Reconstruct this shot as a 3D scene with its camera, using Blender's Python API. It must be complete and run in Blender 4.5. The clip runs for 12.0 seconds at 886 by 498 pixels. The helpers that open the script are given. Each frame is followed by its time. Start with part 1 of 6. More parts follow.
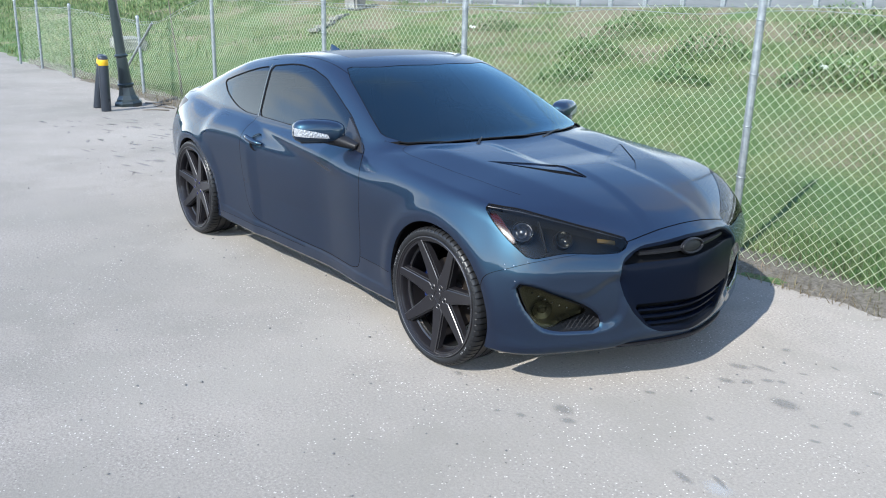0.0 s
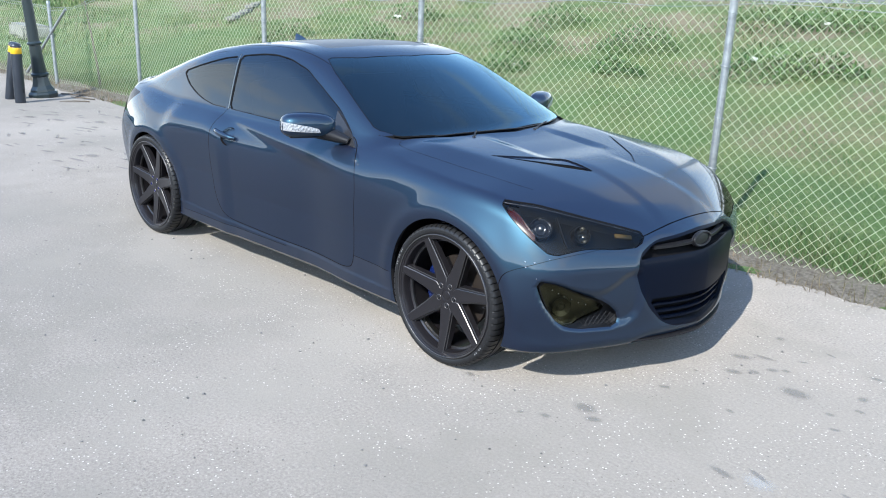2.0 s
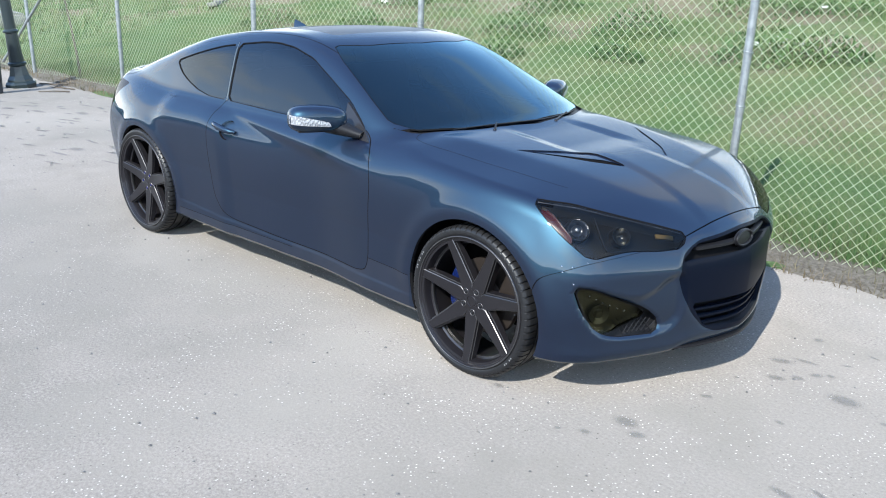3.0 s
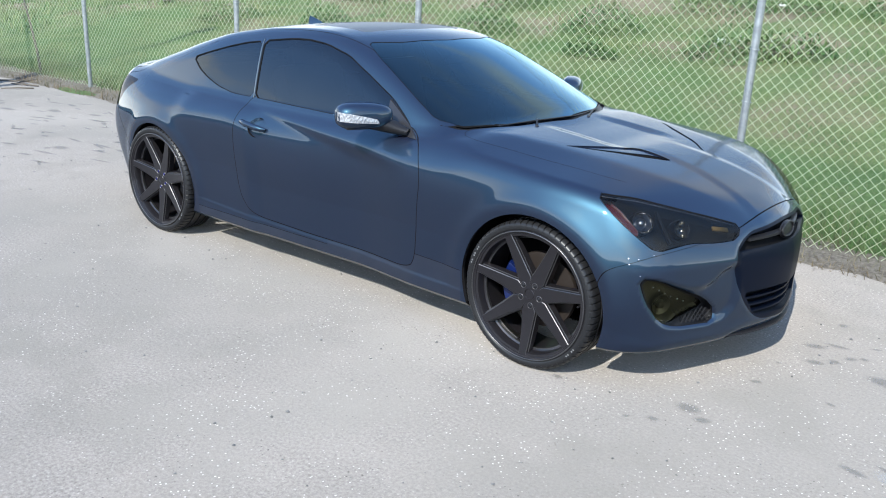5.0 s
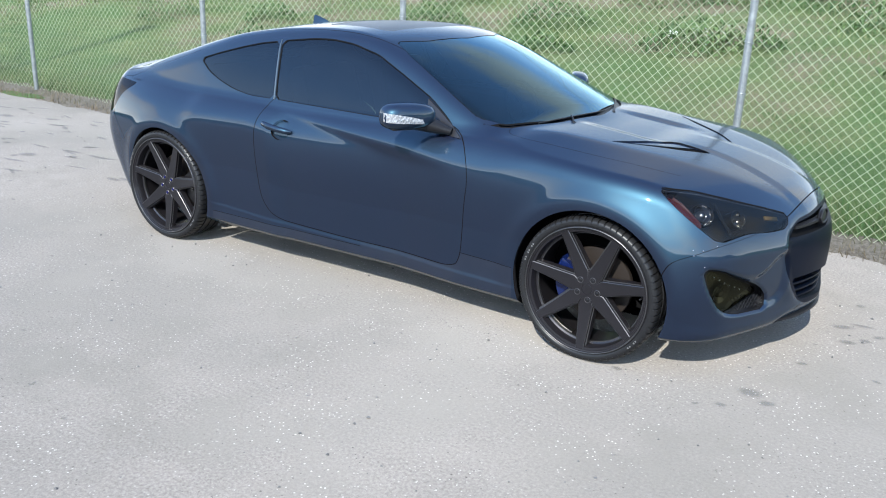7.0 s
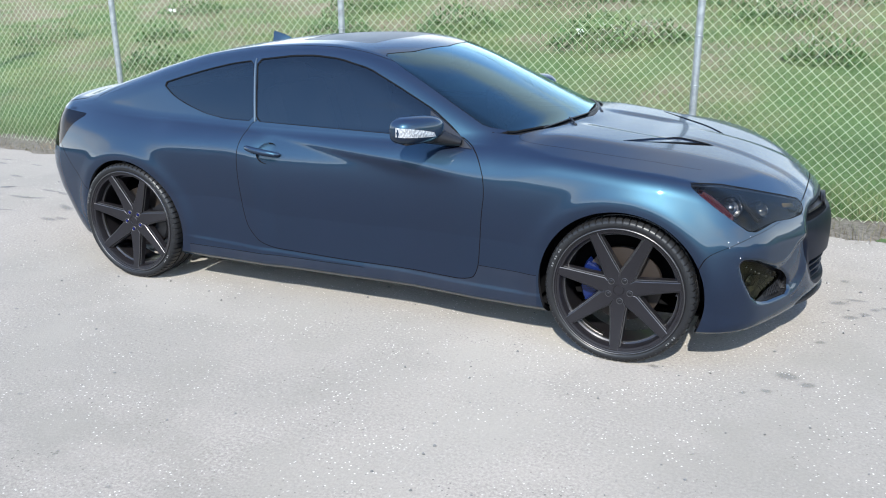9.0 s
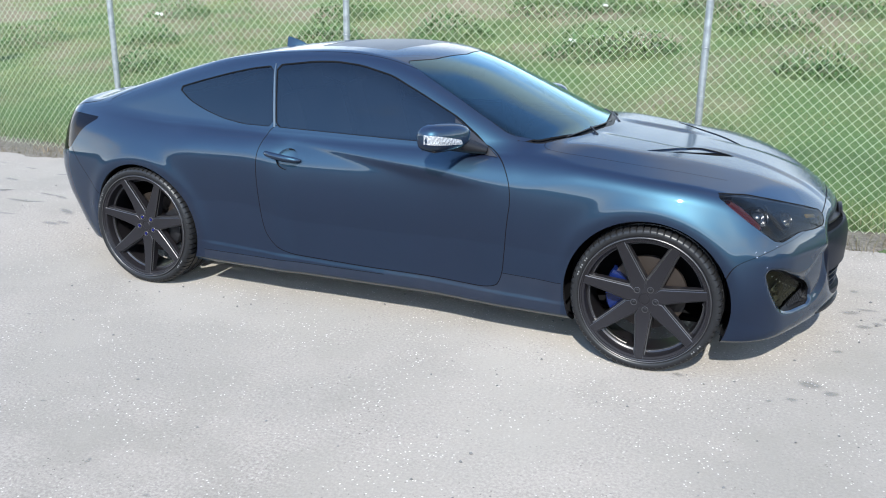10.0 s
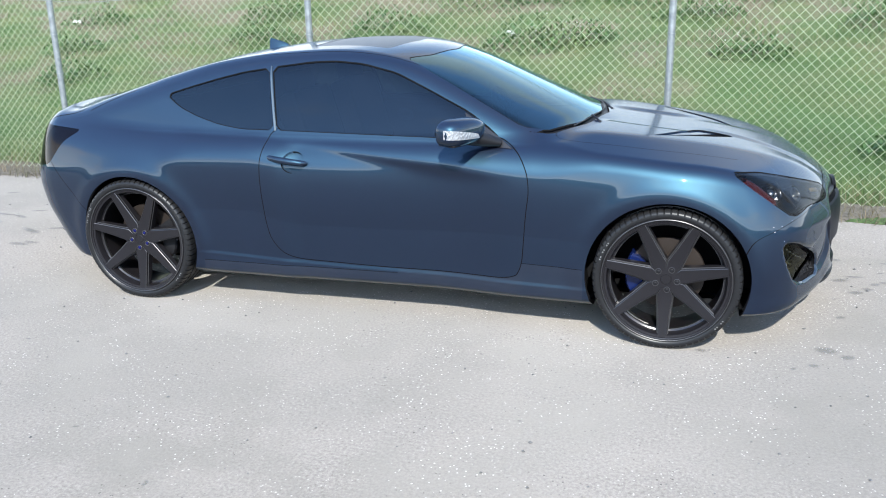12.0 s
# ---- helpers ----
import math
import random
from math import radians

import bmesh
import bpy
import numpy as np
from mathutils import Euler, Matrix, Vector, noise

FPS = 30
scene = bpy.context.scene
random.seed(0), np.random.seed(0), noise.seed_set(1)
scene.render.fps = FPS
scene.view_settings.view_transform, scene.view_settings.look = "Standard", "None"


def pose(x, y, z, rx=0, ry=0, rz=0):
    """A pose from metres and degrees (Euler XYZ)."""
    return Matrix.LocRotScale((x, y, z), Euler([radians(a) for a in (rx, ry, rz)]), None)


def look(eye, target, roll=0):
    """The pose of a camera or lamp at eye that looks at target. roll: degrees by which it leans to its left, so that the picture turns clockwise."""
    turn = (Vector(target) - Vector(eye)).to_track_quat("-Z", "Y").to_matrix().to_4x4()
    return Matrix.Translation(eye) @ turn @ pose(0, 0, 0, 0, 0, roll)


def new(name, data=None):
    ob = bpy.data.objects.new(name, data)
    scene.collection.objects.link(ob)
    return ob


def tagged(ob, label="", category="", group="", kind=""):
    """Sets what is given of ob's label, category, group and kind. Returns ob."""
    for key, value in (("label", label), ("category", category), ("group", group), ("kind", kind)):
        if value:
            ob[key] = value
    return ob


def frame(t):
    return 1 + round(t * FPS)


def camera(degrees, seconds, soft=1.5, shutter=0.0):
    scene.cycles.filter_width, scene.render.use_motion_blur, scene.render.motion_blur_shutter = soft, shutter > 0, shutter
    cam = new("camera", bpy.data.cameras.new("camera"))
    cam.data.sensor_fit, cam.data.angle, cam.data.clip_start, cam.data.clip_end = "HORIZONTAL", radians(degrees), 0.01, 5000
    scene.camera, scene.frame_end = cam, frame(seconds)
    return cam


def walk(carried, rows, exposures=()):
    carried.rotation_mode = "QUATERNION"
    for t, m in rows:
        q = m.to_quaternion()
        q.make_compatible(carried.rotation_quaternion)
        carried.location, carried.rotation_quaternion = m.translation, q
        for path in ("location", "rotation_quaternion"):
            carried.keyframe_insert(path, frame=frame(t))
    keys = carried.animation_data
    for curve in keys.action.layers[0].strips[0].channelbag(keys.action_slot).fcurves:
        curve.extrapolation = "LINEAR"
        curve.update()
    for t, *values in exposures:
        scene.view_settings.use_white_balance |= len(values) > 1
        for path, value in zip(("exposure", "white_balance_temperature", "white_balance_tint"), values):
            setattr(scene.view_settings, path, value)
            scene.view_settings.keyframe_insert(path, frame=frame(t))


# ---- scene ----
cam = camera(55.0, 12.0, soft=1.05)
PATH = [
    (0, (5.822, -3.279, 1.726), (4.331, -2.075, 1.151), 1.5),
    (0.5, (5.727, -3.323, 1.728), (4.225, -2.139, 1.144), 1.7),
    (1, (5.609, -3.462, 1.729), (4.21, -2.146, 1.172), 1.0),
    (1.5, (5.529, -3.559, 1.713), (4.162, -2.205, 1.168), 1.9),
    (2, (5.403, -3.549, 1.708), (4.065, -2.184, 1.118), 2.3),
    (2.5, (5.193, -3.495, 1.705), (3.886, -2.111, 1.093), 1.2),
    (3, (5.065, -3.479, 1.687), (3.767, -2.089, 1.068), 2.1),
    (3.2, (5.01, -3.511, 1.687), (3.714, -2.118, 1.071), 1.9),
    (4.8, (4.77, -3.852, 1.681), (3.579, -2.367, 1.068), 2.7),
    (5, (4.703, -3.862, 1.679), (3.516, -2.377, 1.056), 2.6),
    (5.5, (4.546, -3.896, 1.686), (3.403, -2.385, 1.045), 2.1),
    (6, (4.439, -3.959, 1.688), (3.335, -2.423, 1.038), 3.1),
    (6.5, (4.322, -4.103, 1.683), (3.247, -2.541, 1.047), 2.2),
    (7, (4.213, -4.225, 1.68), (3.18, -2.632, 1.051), 2.3),
    (7.2, (4.176, -4.234, 1.676), (3.156, -2.635, 1.043), 2.2),
    (9, (3.59, -4.436, 1.669), (2.796, -2.704, 1.06), -0.2),
    (9.5, (3.497, -4.513, 1.649), (2.733, -2.761, 1.06), 0.1),
    (10, (3.373, -4.534, 1.669), (2.633, -2.773, 1.077), 0.8),
    (10.5, (3.24, -4.463, 1.665), (2.522, -2.699, 1.055), -1.1),
    (11, (3.164, -4.483, 1.674), (2.489, -2.704, 1.055), -0.2),
    (11.5, (3.017, -4.591, 1.679), (2.446, -2.774, 1.068), -0.1),
    (12, (2.919, -4.707, 1.667), (2.362, -2.883, 1.066), -1.1),
]
walk(cam, [(t, look(eye, target, roll)) for t, eye, target, roll in PATH], [(0, 1.15, 6320, 6.5), (3, 1.20, 6350, 6.5), (6.5, 1.08, 6370, 6.5), (9, 1.17, 6390, 6.5), (12, 1.16, 6380, 6.5)])

# ---- light ----
SUN = Vector((0.27, -1.18, 1.0)).normalized()
world = bpy.data.worlds.new("sky")
scene.world = world
world.use_nodes = True
wt = world.node_tree
sky = wt.nodes.new("ShaderNodeTexSky")
sky.sky_type = "NISHITA"
sky.sun_disc = False
sky.sun_elevation = math.asin(SUN.z)
sky.sun_rotation = math.atan2(SUN.x, SUN.y)
sky.air_density, sky.dust_density, sky.ozone_density = 1.0, 0.05, 3.0
wt.nodes["Background"].inputs["Strength"].default_value = 0.19
# broken cloud over the whole dome, closing into haze towards the horizon
tcw, sep = wt.nodes.new("ShaderNodeTexCoord"), wt.nodes.new("ShaderNodeSeparateXYZ")
wt.links.new(tcw.outputs["Generated"], sep.inputs[0])
high = wt.nodes.new("ShaderNodeMath")
high.operation = "MAXIMUM"
wt.links.new(sep.outputs["Z"], high.inputs[0])
high.inputs[1].default_value = 0.0
lift = wt.nodes.new("ShaderNodeMath")
wt.links.new(high.outputs[0], lift.inputs[0])
lift.inputs[1].default_value = 0.22
flat = wt.nodes.new("ShaderNodeVectorMath")
flat.operation = "DIVIDE"
wt.links.new(tcw.outputs["Generated"], flat.inputs[0])
wt.links.new(lift.outputs[0], flat.inputs[1])
drift = wt.nodes.new("ShaderNodeVectorMath")
drift.inputs[1].default_value = (13.6, 13.6, 2.6)
wt.links.new(flat.outputs[0], drift.inputs[0])
puff = wt.nodes.new("ShaderNodeTexNoise")
puff.inputs["Scale"].default_value, puff.inputs["Detail"].default_value, puff.inputs["Roughness"].default_value = 1.1, 7.0, 0.56
wt.links.new(drift.outputs[0], puff.inputs["Vector"])
cover = wt.nodes.new("ShaderNodeMapRange")
cover.inputs["From Min"].default_value, cover.inputs["From Max"].default_value, cover.inputs["To Max"].default_value = 0.51, 0.65, 0.9
wt.links.new(puff.outputs["Fac"], cover.inputs["Value"])
grey, white, over = wt.nodes.new("ShaderNodeRGBToBW"), wt.nodes.new("ShaderNodeVectorMath"), wt.nodes.new("ShaderNodeMix")
white.operation, over.data_type = "SCALE", "RGBA"
wt.links.new(sky.outputs[0], grey.inputs[0])
wt.links.new(grey.outputs[0], white.inputs[0])
white.inputs["Scale"].default_value = 1.52
haze, thin = wt.nodes.new("ShaderNodeMapRange"), wt.nodes.new("ShaderNodeMath")
thin.operation = "MAXIMUM"
haze.inputs["From Min"].default_value, haze.inputs["From Max"].default_value = 0.05, 0.42
haze.inputs["To Min"].default_value, haze.inputs["To Max"].default_value = 0.85, 0.0
wt.links.new(sep.outputs["Z"], haze.inputs["Value"])
wt.links.new(cover.outputs[0], thin.inputs[0])
wt.links.new(haze.outputs[0], thin.inputs[1])
wt.links.new(thin.outputs[0], over.inputs[0])
wt.links.new(sky.outputs[0], over.inputs[6])
wt.links.new(white.outputs[0], over.inputs[7])
wt.links.new(over.outputs[2], wt.nodes["Background"].inputs["Color"])
sun = new("sun", bpy.data.lights.new("sun", "SUN"))
sun.data.energy, sun.data.angle, sun.data.color = 3.05, radians(0.53), (1.0, 0.96, 0.90)
sun.matrix_world = look(SUN * 30, (0, 0, 0))


# ---- materials ----
def mat(name, base, rough=0.5, metal=0.0, coat=0.0, spec=0.5, coat_rough=0.03):
    m = bpy.data.materials.new(name)
    m.use_nodes = True
    p = m.node_tree.nodes["Principled BSDF"]
    p.inputs["Base Color"].default_value = (*base, 1)
    p.inputs["Roughness"].default_value = rough
    p.inputs["Metallic"].default_value = metal
    p.inputs["Coat Weight"].default_value = coat
    p.inputs["Coat Roughness"].default_value = coat_rough
    p.inputs["Specular IOR Level"].default_value = spec
    return m


def nd(m, kind, **inputs):
    n = m.node_tree.nodes.new(kind)
    for k, v in inputs.items():
        n.inputs[k.replace("_", " ")].default_value = v
    return n


def ln(m, a, b):
    m.node_tree.links.new(a, b)


def coords(m, scale=(1, 1, 1)):
    tc = m.node_tree.nodes.new("ShaderNodeTexCoord")
    mp = m.node_tree.nodes.new("ShaderNodeMapping")
    mp.inputs["Scale"].default_value = scale
    ln(m, tc.outputs["Object"], mp.inputs["Vector"])
    return mp.outputs[0]


def tex(m, v, scale, detail=4.0, rough=0.55):
    n = nd(m, "ShaderNodeTexNoise", Scale=scale, Detail=detail, Roughness=rough)
    ln(m, v, n.inputs["Vector"])
    return n.outputs["Fac"]


def ramp(m, fac, *stops):
    n = m.node_tree.nodes.new("ShaderNodeValToRGB")
    e = n.color_ramp.elements
    while len(e) < len(stops):
        e.new(0.5)
    for el, (pos, col) in zip(e, stops):
        el.position = pos
        el.color = (*col, 1) if len(col) == 3 else col
    ln(m, fac, n.inputs[0])
    return n.outputs[0]


def mixc(m, fac, a, b, mode="MIX"):
    n = m.node_tree.nodes.new("ShaderNodeMix")
    n.data_type, n.blend_type = "RGBA", mode
    for sock, val in ((n.inputs[0], fac), (n.inputs[6], a), (n.inputs[7], b)):
        if isinstance(val, (int, float)):
            sock.default_value = val
        elif isinstance(val, tuple):
            sock.default_value = (*val, 1)
        else:
            ln(m, val, sock)
    return n.outputs[2]


def maths(m, op, a, b=0.0):
    n = m.node_tree.nodes.new("ShaderNodeMath")
    n.operation = op
    for sock, val in zip(n.inputs, (a, b)):
        if isinstance(val, (int, float)):
            sock.default_value = val
        else:
            ln(m, val, sock)
    return n.outputs[0]


def bump(m, height, strength=0.3, distance=0.01):
    n = nd(m, "ShaderNodeBump", Strength=strength, Distance=distance)
    ln(m, height, n.inputs["Height"])
    ln(m, n.outputs[0], m.node_tree.nodes["Principled BSDF"].inputs["Normal"])
    return n


def put(m, sock, out):
    ln(m, out, m.node_tree.nodes["Principled BSDF"].inputs[sock])


def paint_mat(name="navy_metallic_paint", grey_share=0.0):
    """Deep navy under clear coat, with metal flakes that flash teal; grey_share: how much matt grey is mixed over it.
    """
    m = mat(name, (0.006, 0.008, 0.040), 0.5, 0.0, 1.0)
    t = m.node_tree
    v = coords(m)
    dust = tex(m, v, 6.0, 6)
    flake = tex(m, v, 1100.0, 2)
    put(m, "Base Color", mixc(m, dust, (0.0058, 0.0040, 0.0125), (0.0076, 0.0054, 0.0160)))
    geo, up = t.nodes.new("ShaderNodeNewGeometry"), t.nodes.new("ShaderNodeSeparateXYZ")
    ln(m, geo.outputs["Normal"], up.inputs[0])
    film = t.nodes.new("ShaderNodeMapRange")
    film.inputs["From Min"].default_value, film.inputs["From Max"].default_value, film.inputs["To Max"].default_value = 0.75, 0.98, 0.20
    ln(m, up.outputs["Z"], film.inputs["Value"])
    # dust lies on what faces up and dulls the gloss there
    put(m, "Coat Roughness", maths(m, "ADD", ramp(m, dust, (0.35, (0.015,) * 3), (0.8, (0.045,) * 3)), maths(m, "MULTIPLY", film.outputs[0], tex(m, v, 240.0, 3))))
    put(m, "Coat Weight", maths(m, "SUBTRACT", 1.0, maths(m, "MULTIPLY", film.outputs[0], 1.9)))
    p = t.nodes["Principled BSDF"]
    p.inputs["Specular IOR Level"].default_value = 0.0
    p.inputs["Coat IOR"].default_value = 1.48
    gl, add = t.nodes.new("ShaderNodeBsdfGlossy"), t.nodes.new("ShaderNodeAddShader")
    gl.inputs["Roughness"].default_value = 0.46
    ln(m, mixc(m, flake, (0.0022, 0.0066, 0.0172), (0.0048, 0.0116, 0.0278)), gl.inputs["Color"])
    g2, add2 = t.nodes.new("ShaderNodeBsdfGlossy"), t.nodes.new("ShaderNodeAddShader")
    g2.inputs["Roughness"].default_value = 0.45
    g2.inputs["Color"].default_value = (0.0190, 0.0450, 0.0520, 1)
    ln(m, gl.outputs[0], add2.inputs[0])
    ln(m, g2.outputs[0], add2.inputs[1])
    ln(m, p.outputs[0], add.inputs[0])
    ln(m, add2.outputs[0], add.inputs[1])
    last = add
    if grey_share:
        df, mx = t.nodes.new("ShaderNodeBsdfDiffuse"), t.nodes.new("ShaderNodeMixShader")
        df.inputs[0].default_value = (0.30, 0.285, 0.265, 1)
        ln(m, ramp(m, tex(m, v, 4.0, 6), (0.3, (grey_share * 0.6,) * 3), (0.75, (grey_share * 1.5,) * 3)), mx.inputs[0])
        ln(m, add.outputs[0], mx.inputs[1])
        ln(m, df.outputs[0], mx.inputs[2])
        last = mx
    ln(m, last.outputs[0], t.nodes["Material Output"].inputs[0])
    return m


def glass_mat(name, tint, gloss=0.02, ior=1.55, film=(1, 1, 1), dust=0.0):
    m = bpy.data.materials.new(name)
    m.use_nodes = True
    t = m.node_tree
    t.nodes.remove(t.nodes["Principled BSDF"])
    out = t.nodes["Material Output"]
    tr, gl = t.nodes.new("ShaderNodeBsdfTransparent"), t.nodes.new("ShaderNodeBsdfGlossy")
    tr.inputs[0].default_value = (*tint, 1)
    gl.inputs["Color"].default_value = (*film, 1)
    gl.inputs["Roughness"].default_value = gloss
    fr = t.nodes.new("ShaderNodeFresnel")
    fr.inputs[0].default_value = ior
    mx = t.nodes.new("ShaderNodeMixShader")
    ln(m, fr.outputs[0], mx.inputs[0])
    ln(m, tr.outputs[0], mx.inputs[1])
    ln(m, gl.outputs[0], mx.inputs[2])
    last = mx
    if dust:
        df, m2 = t.nodes.new("ShaderNodeBsdfDiffuse"), t.nodes.new("ShaderNodeMixShader")
        df.inputs[0].default_value = (0.42, 0.44, 0.45, 1)
        v = coords(m)
        ln(m, ramp(m, tex(m, v, 5.0, 6), (0.3, (dust * 0.5,) * 3), (0.75, (dust * 1.6,) * 3)), m2.inputs[0])
        ln(m, mx.outputs[0], m2.inputs[1])
        ln(m, df.outputs[0], m2.inputs[2])
        last = m2
    ln(m, last.outputs[0], out.inputs[0])
    return m


PAINT = paint_mat()
PAINT_GREYED = paint_mat("greyed_navy_paint", 0.028)
GLASS_SIDE = glass_mat("tinted_side_glass", (0.10, 0.12, 0.14), 0.02, 1.68, (0.76, 0.88, 1.0), 0.005)
GLASS_SHIELD = glass_mat("tinted_windshield_glass", (0.14, 0.21, 0.26), 0.02, 1.76, (0.58, 0.86, 1.0), 0.005)
LENS_SMOKED = glass_mat("smoked_lamp_lens", (0.68, 0.68, 0.68), 0.02, 1.46, (0.55, 0.56, 0.58))
LENS_FOG = glass_mat("amber_smoked_lens", (0.58, 0.56, 0.46), 0.03, 1.38, (0.35, 0.35, 0.33))
LENS_TAIL = glass_mat("smoked_red_lens", (0.20, 0.07, 0.08), 0.02, 1.5, (0.5, 0.5, 0.52))
BLACK = mat("satin_black_plastic", (0.014, 0.014, 0.016), 0.42, spec=0.3)
MATTE = mat("matte_black", (0.009, 0.009, 0.010), 0.85, spec=0.06)
SUNROOF = mat("dusty_sunroof_glass", (0.05, 0.053, 0.058), 0.42, spec=0.35)
GLOSSBLACK = mat("gloss_black_trim", (0.01, 0.01, 0.012), 0.12, coat=0.5)
RUBBER = mat("tyre_rubber", (0.0170, 0.0170, 0.0180), 0.36, spec=0.36)
RIM = mat("gunmetal_wheel_paint", (0.026, 0.0235, 0.0265), 0.34, 0.5, 0.5, coat_rough=0.16)
STEEL = mat("brushed_steel", (0.42, 0.40, 0.38), 0.32, 1.0)
RUSTY = mat("dull_brake_disc", (0.065, 0.052, 0.045), 0.5, 0.7)
CHROME = mat("chrome", (0.78, 0.78, 0.80), 0.2, 1.0)
BRIGHT = mat("bright_trim_strip", (0.24, 0.25, 0.24), 0.34, 1.0)
CALIPER = mat("blue_caliper_paint", (0.006, 0.014, 0.075), 0.25, coat=0.8)
REDREF = mat("red_reflector", (0.060, 0.006, 0.006), 0.25)
AMBER = mat("amber_reflector", (0.26, 0.17, 0.05), 0.3)
FOGBOWL = mat("yellowed_reflector", (0.20, 0.19, 0.135), 0.25, 0.6)
CLEAR = mat("clear_ribbed_lens", (0.44, 0.45, 0.47), 0.28, 0.35, 1.0)
LETTER = mat("worn_grey_lettering", (0.16, 0.16, 0.16), 0.7)
# the body's navy, darkened for the dim reflections at the nose
SHADED_NAVY = mat("shaded_navy_satin", (0.0030, 0.0055, 0.0130), 0.40, spec=0.06, coat=0.06, coat_rough=0.10)
HOUSING = mat("dark_lamp_housing", (0.020, 0.020, 0.019), 0.30, 0.2)
BOWL = mat("dim_reflector", (0.15, 0.15, 0.14), 0.25, 0.9)
LAMPGLASS = mat("lamp_glass", (0.22, 0.225, 0.23), 0.30, 1.0, 0.8, coat_rough=0.22)
LATTICE = mat("grey_plastic_lattice", (0.016, 0.016, 0.018), 0.5, spec=0.2)
SAIL = mat("satin_dark_grey_plastic", (0.026, 0.026, 0.029), 0.20, spec=0.5)
RIMEDGE = mat("polished_rim_edge", (0.15, 0.145, 0.145), 0.36, 0.9)
PROJECTOR = mat("chrome_projector_ring", (0.42, 0.42, 0.43), 0.20, 1.0)
CABIN = mat("dark_cabin_trim", (0.022, 0.022, 0.024), 0.75)
SEAT = mat("black_leather", (0.03, 0.028, 0.028), 0.5)
LUGBLUE = mat("blue_lug_nut", (0.015, 0.02, 0.16), 0.3, 0.6)


def galv_mat():
    m = mat("galvanised_steel", (0.46, 0.49, 0.50), 0.45, 0.65)
    v = coords(m)
    put(m, "Base Color", ramp(m, tex(m, v, 22.0, 5), (0.3, (0.26, 0.285, 0.295)), (0.7, (0.42, 0.445, 0.45))))
    return m


GALV = galv_mat()
WIRE = mat("galvanised_wire", (0.46, 0.51, 0.345), 0.47, 0.18)
POLE = mat("dark_green_black_pole_paint", (0.018, 0.028, 0.030), 0.38, coat=0.3)
BOLLARD = mat("scuffed_dark_grey_bollard_paint", (0.045, 0.052, 0.065), 0.32, 0.5, 0.3)
put(BOLLARD, "Roughness", ramp(BOLLARD, tex(BOLLARD, coords(BOLLARD, (1, 1, 0.3)), 18.0, 5), (0.3, (0.25,) * 3), (0.7, (0.5,) * 3)))
YELLOW = mat("yellow_reflective_tape", (0.80, 0.46, 0.02), 0.4)


def ground_mat():
    m = mat("worn_pale_asphalt", (0.320, 0.312, 0.296), 0.9, spec=0.3)
    v = coords(m)
    big, mid, fine = tex(m, v, 0.35, 4), tex(m, v, 2.6, 6, 0.65), tex(m, v, 75.0, 6, 0.75)
    vor = nd(m, "ShaderNodeTexVoronoi", Scale=130.0)
    ln(m, v, vor.inputs["Vector"])
    base = ramp(m, fine, (0.33, (0.131, 0.117, 0.104)), (0.5, (0.254, 0.229, 0.206)), (0.68, (0.382, 0.349, 0.318)))
    base = mixc(m, ramp(m, mid, (0.35, (0.0,) * 3), (0.75, (0.55,) * 3)), base, (0.297, 0.266, 0.236))
    base = mixc(m, ramp(m, big, (0.42, (0.0,) * 3), (0.60, (0.6,) * 3)), base, (0.186, 0.174, 0.156))
    base = mixc(m, ramp(m, tex(m, v, 1.1, 5, 0.6), (0.50, (0.0,) * 3), (0.66, (0.62,) * 3)), base, (0.176, 0.164, 0.143))
    base = mixc(m, ramp(m, tex(m, v, 0.55, 5, 0.6), (0.52, (0.0,) * 3), (0.66, (0.40,) * 3)), base, (0.328, 0.301, 0.270))
    chips = nd(m, "ShaderNodeTexVoronoi", Scale=42.0)
    ln(m, v, chips.inputs["Vector"])
    stone = maths(m, "LESS_THAN", chips.outputs["Distance"], 0.15)
    base = mixc(m, maths(m, "MULTIPLY", stone, ramp(m, tex(m, v, 3.0, 4), (0.40, (0.0,) * 3), (0.62, (0.9,) * 3))), base, (0.546, 0.512, 0.473))
    grit = nd(m, "ShaderNodeTexVoronoi", Scale=34.0)
    ln(m, v, grit.inputs["Vector"])
    base = mixc(m, maths(m, "MULTIPLY", maths(m, "LESS_THAN", grit.outputs["Distance"], 0.13), ramp(m, tex(m, v, 4.0, 3), (0.45, (0.0,) * 3), (0.65, (0.9,) * 3))), base, (0.093, 0.084, 0.078))
    m.node_tree.nodes["Principled BSDF"].inputs["Diffuse Roughness"].default_value = 1.0
    put(m, "Base Color", base)
    bump(m, maths(m, "ADD", fine, maths(m, "MULTIPLY", vor.outputs["Distance"], 0.6)), 0.4, 0.006)
    return m


def stain_mat():
    m = mat("dark_oil_stain", (0.10, 0.10, 0.10), 0.8)
    v = coords(m)
    put(m, "Base Color", ramp(m, tex(m, v, 40.0, 5), (0.3, (0.085, 0.083, 0.08)), (0.7, (0.19, 0.185, 0.18))))
    return m


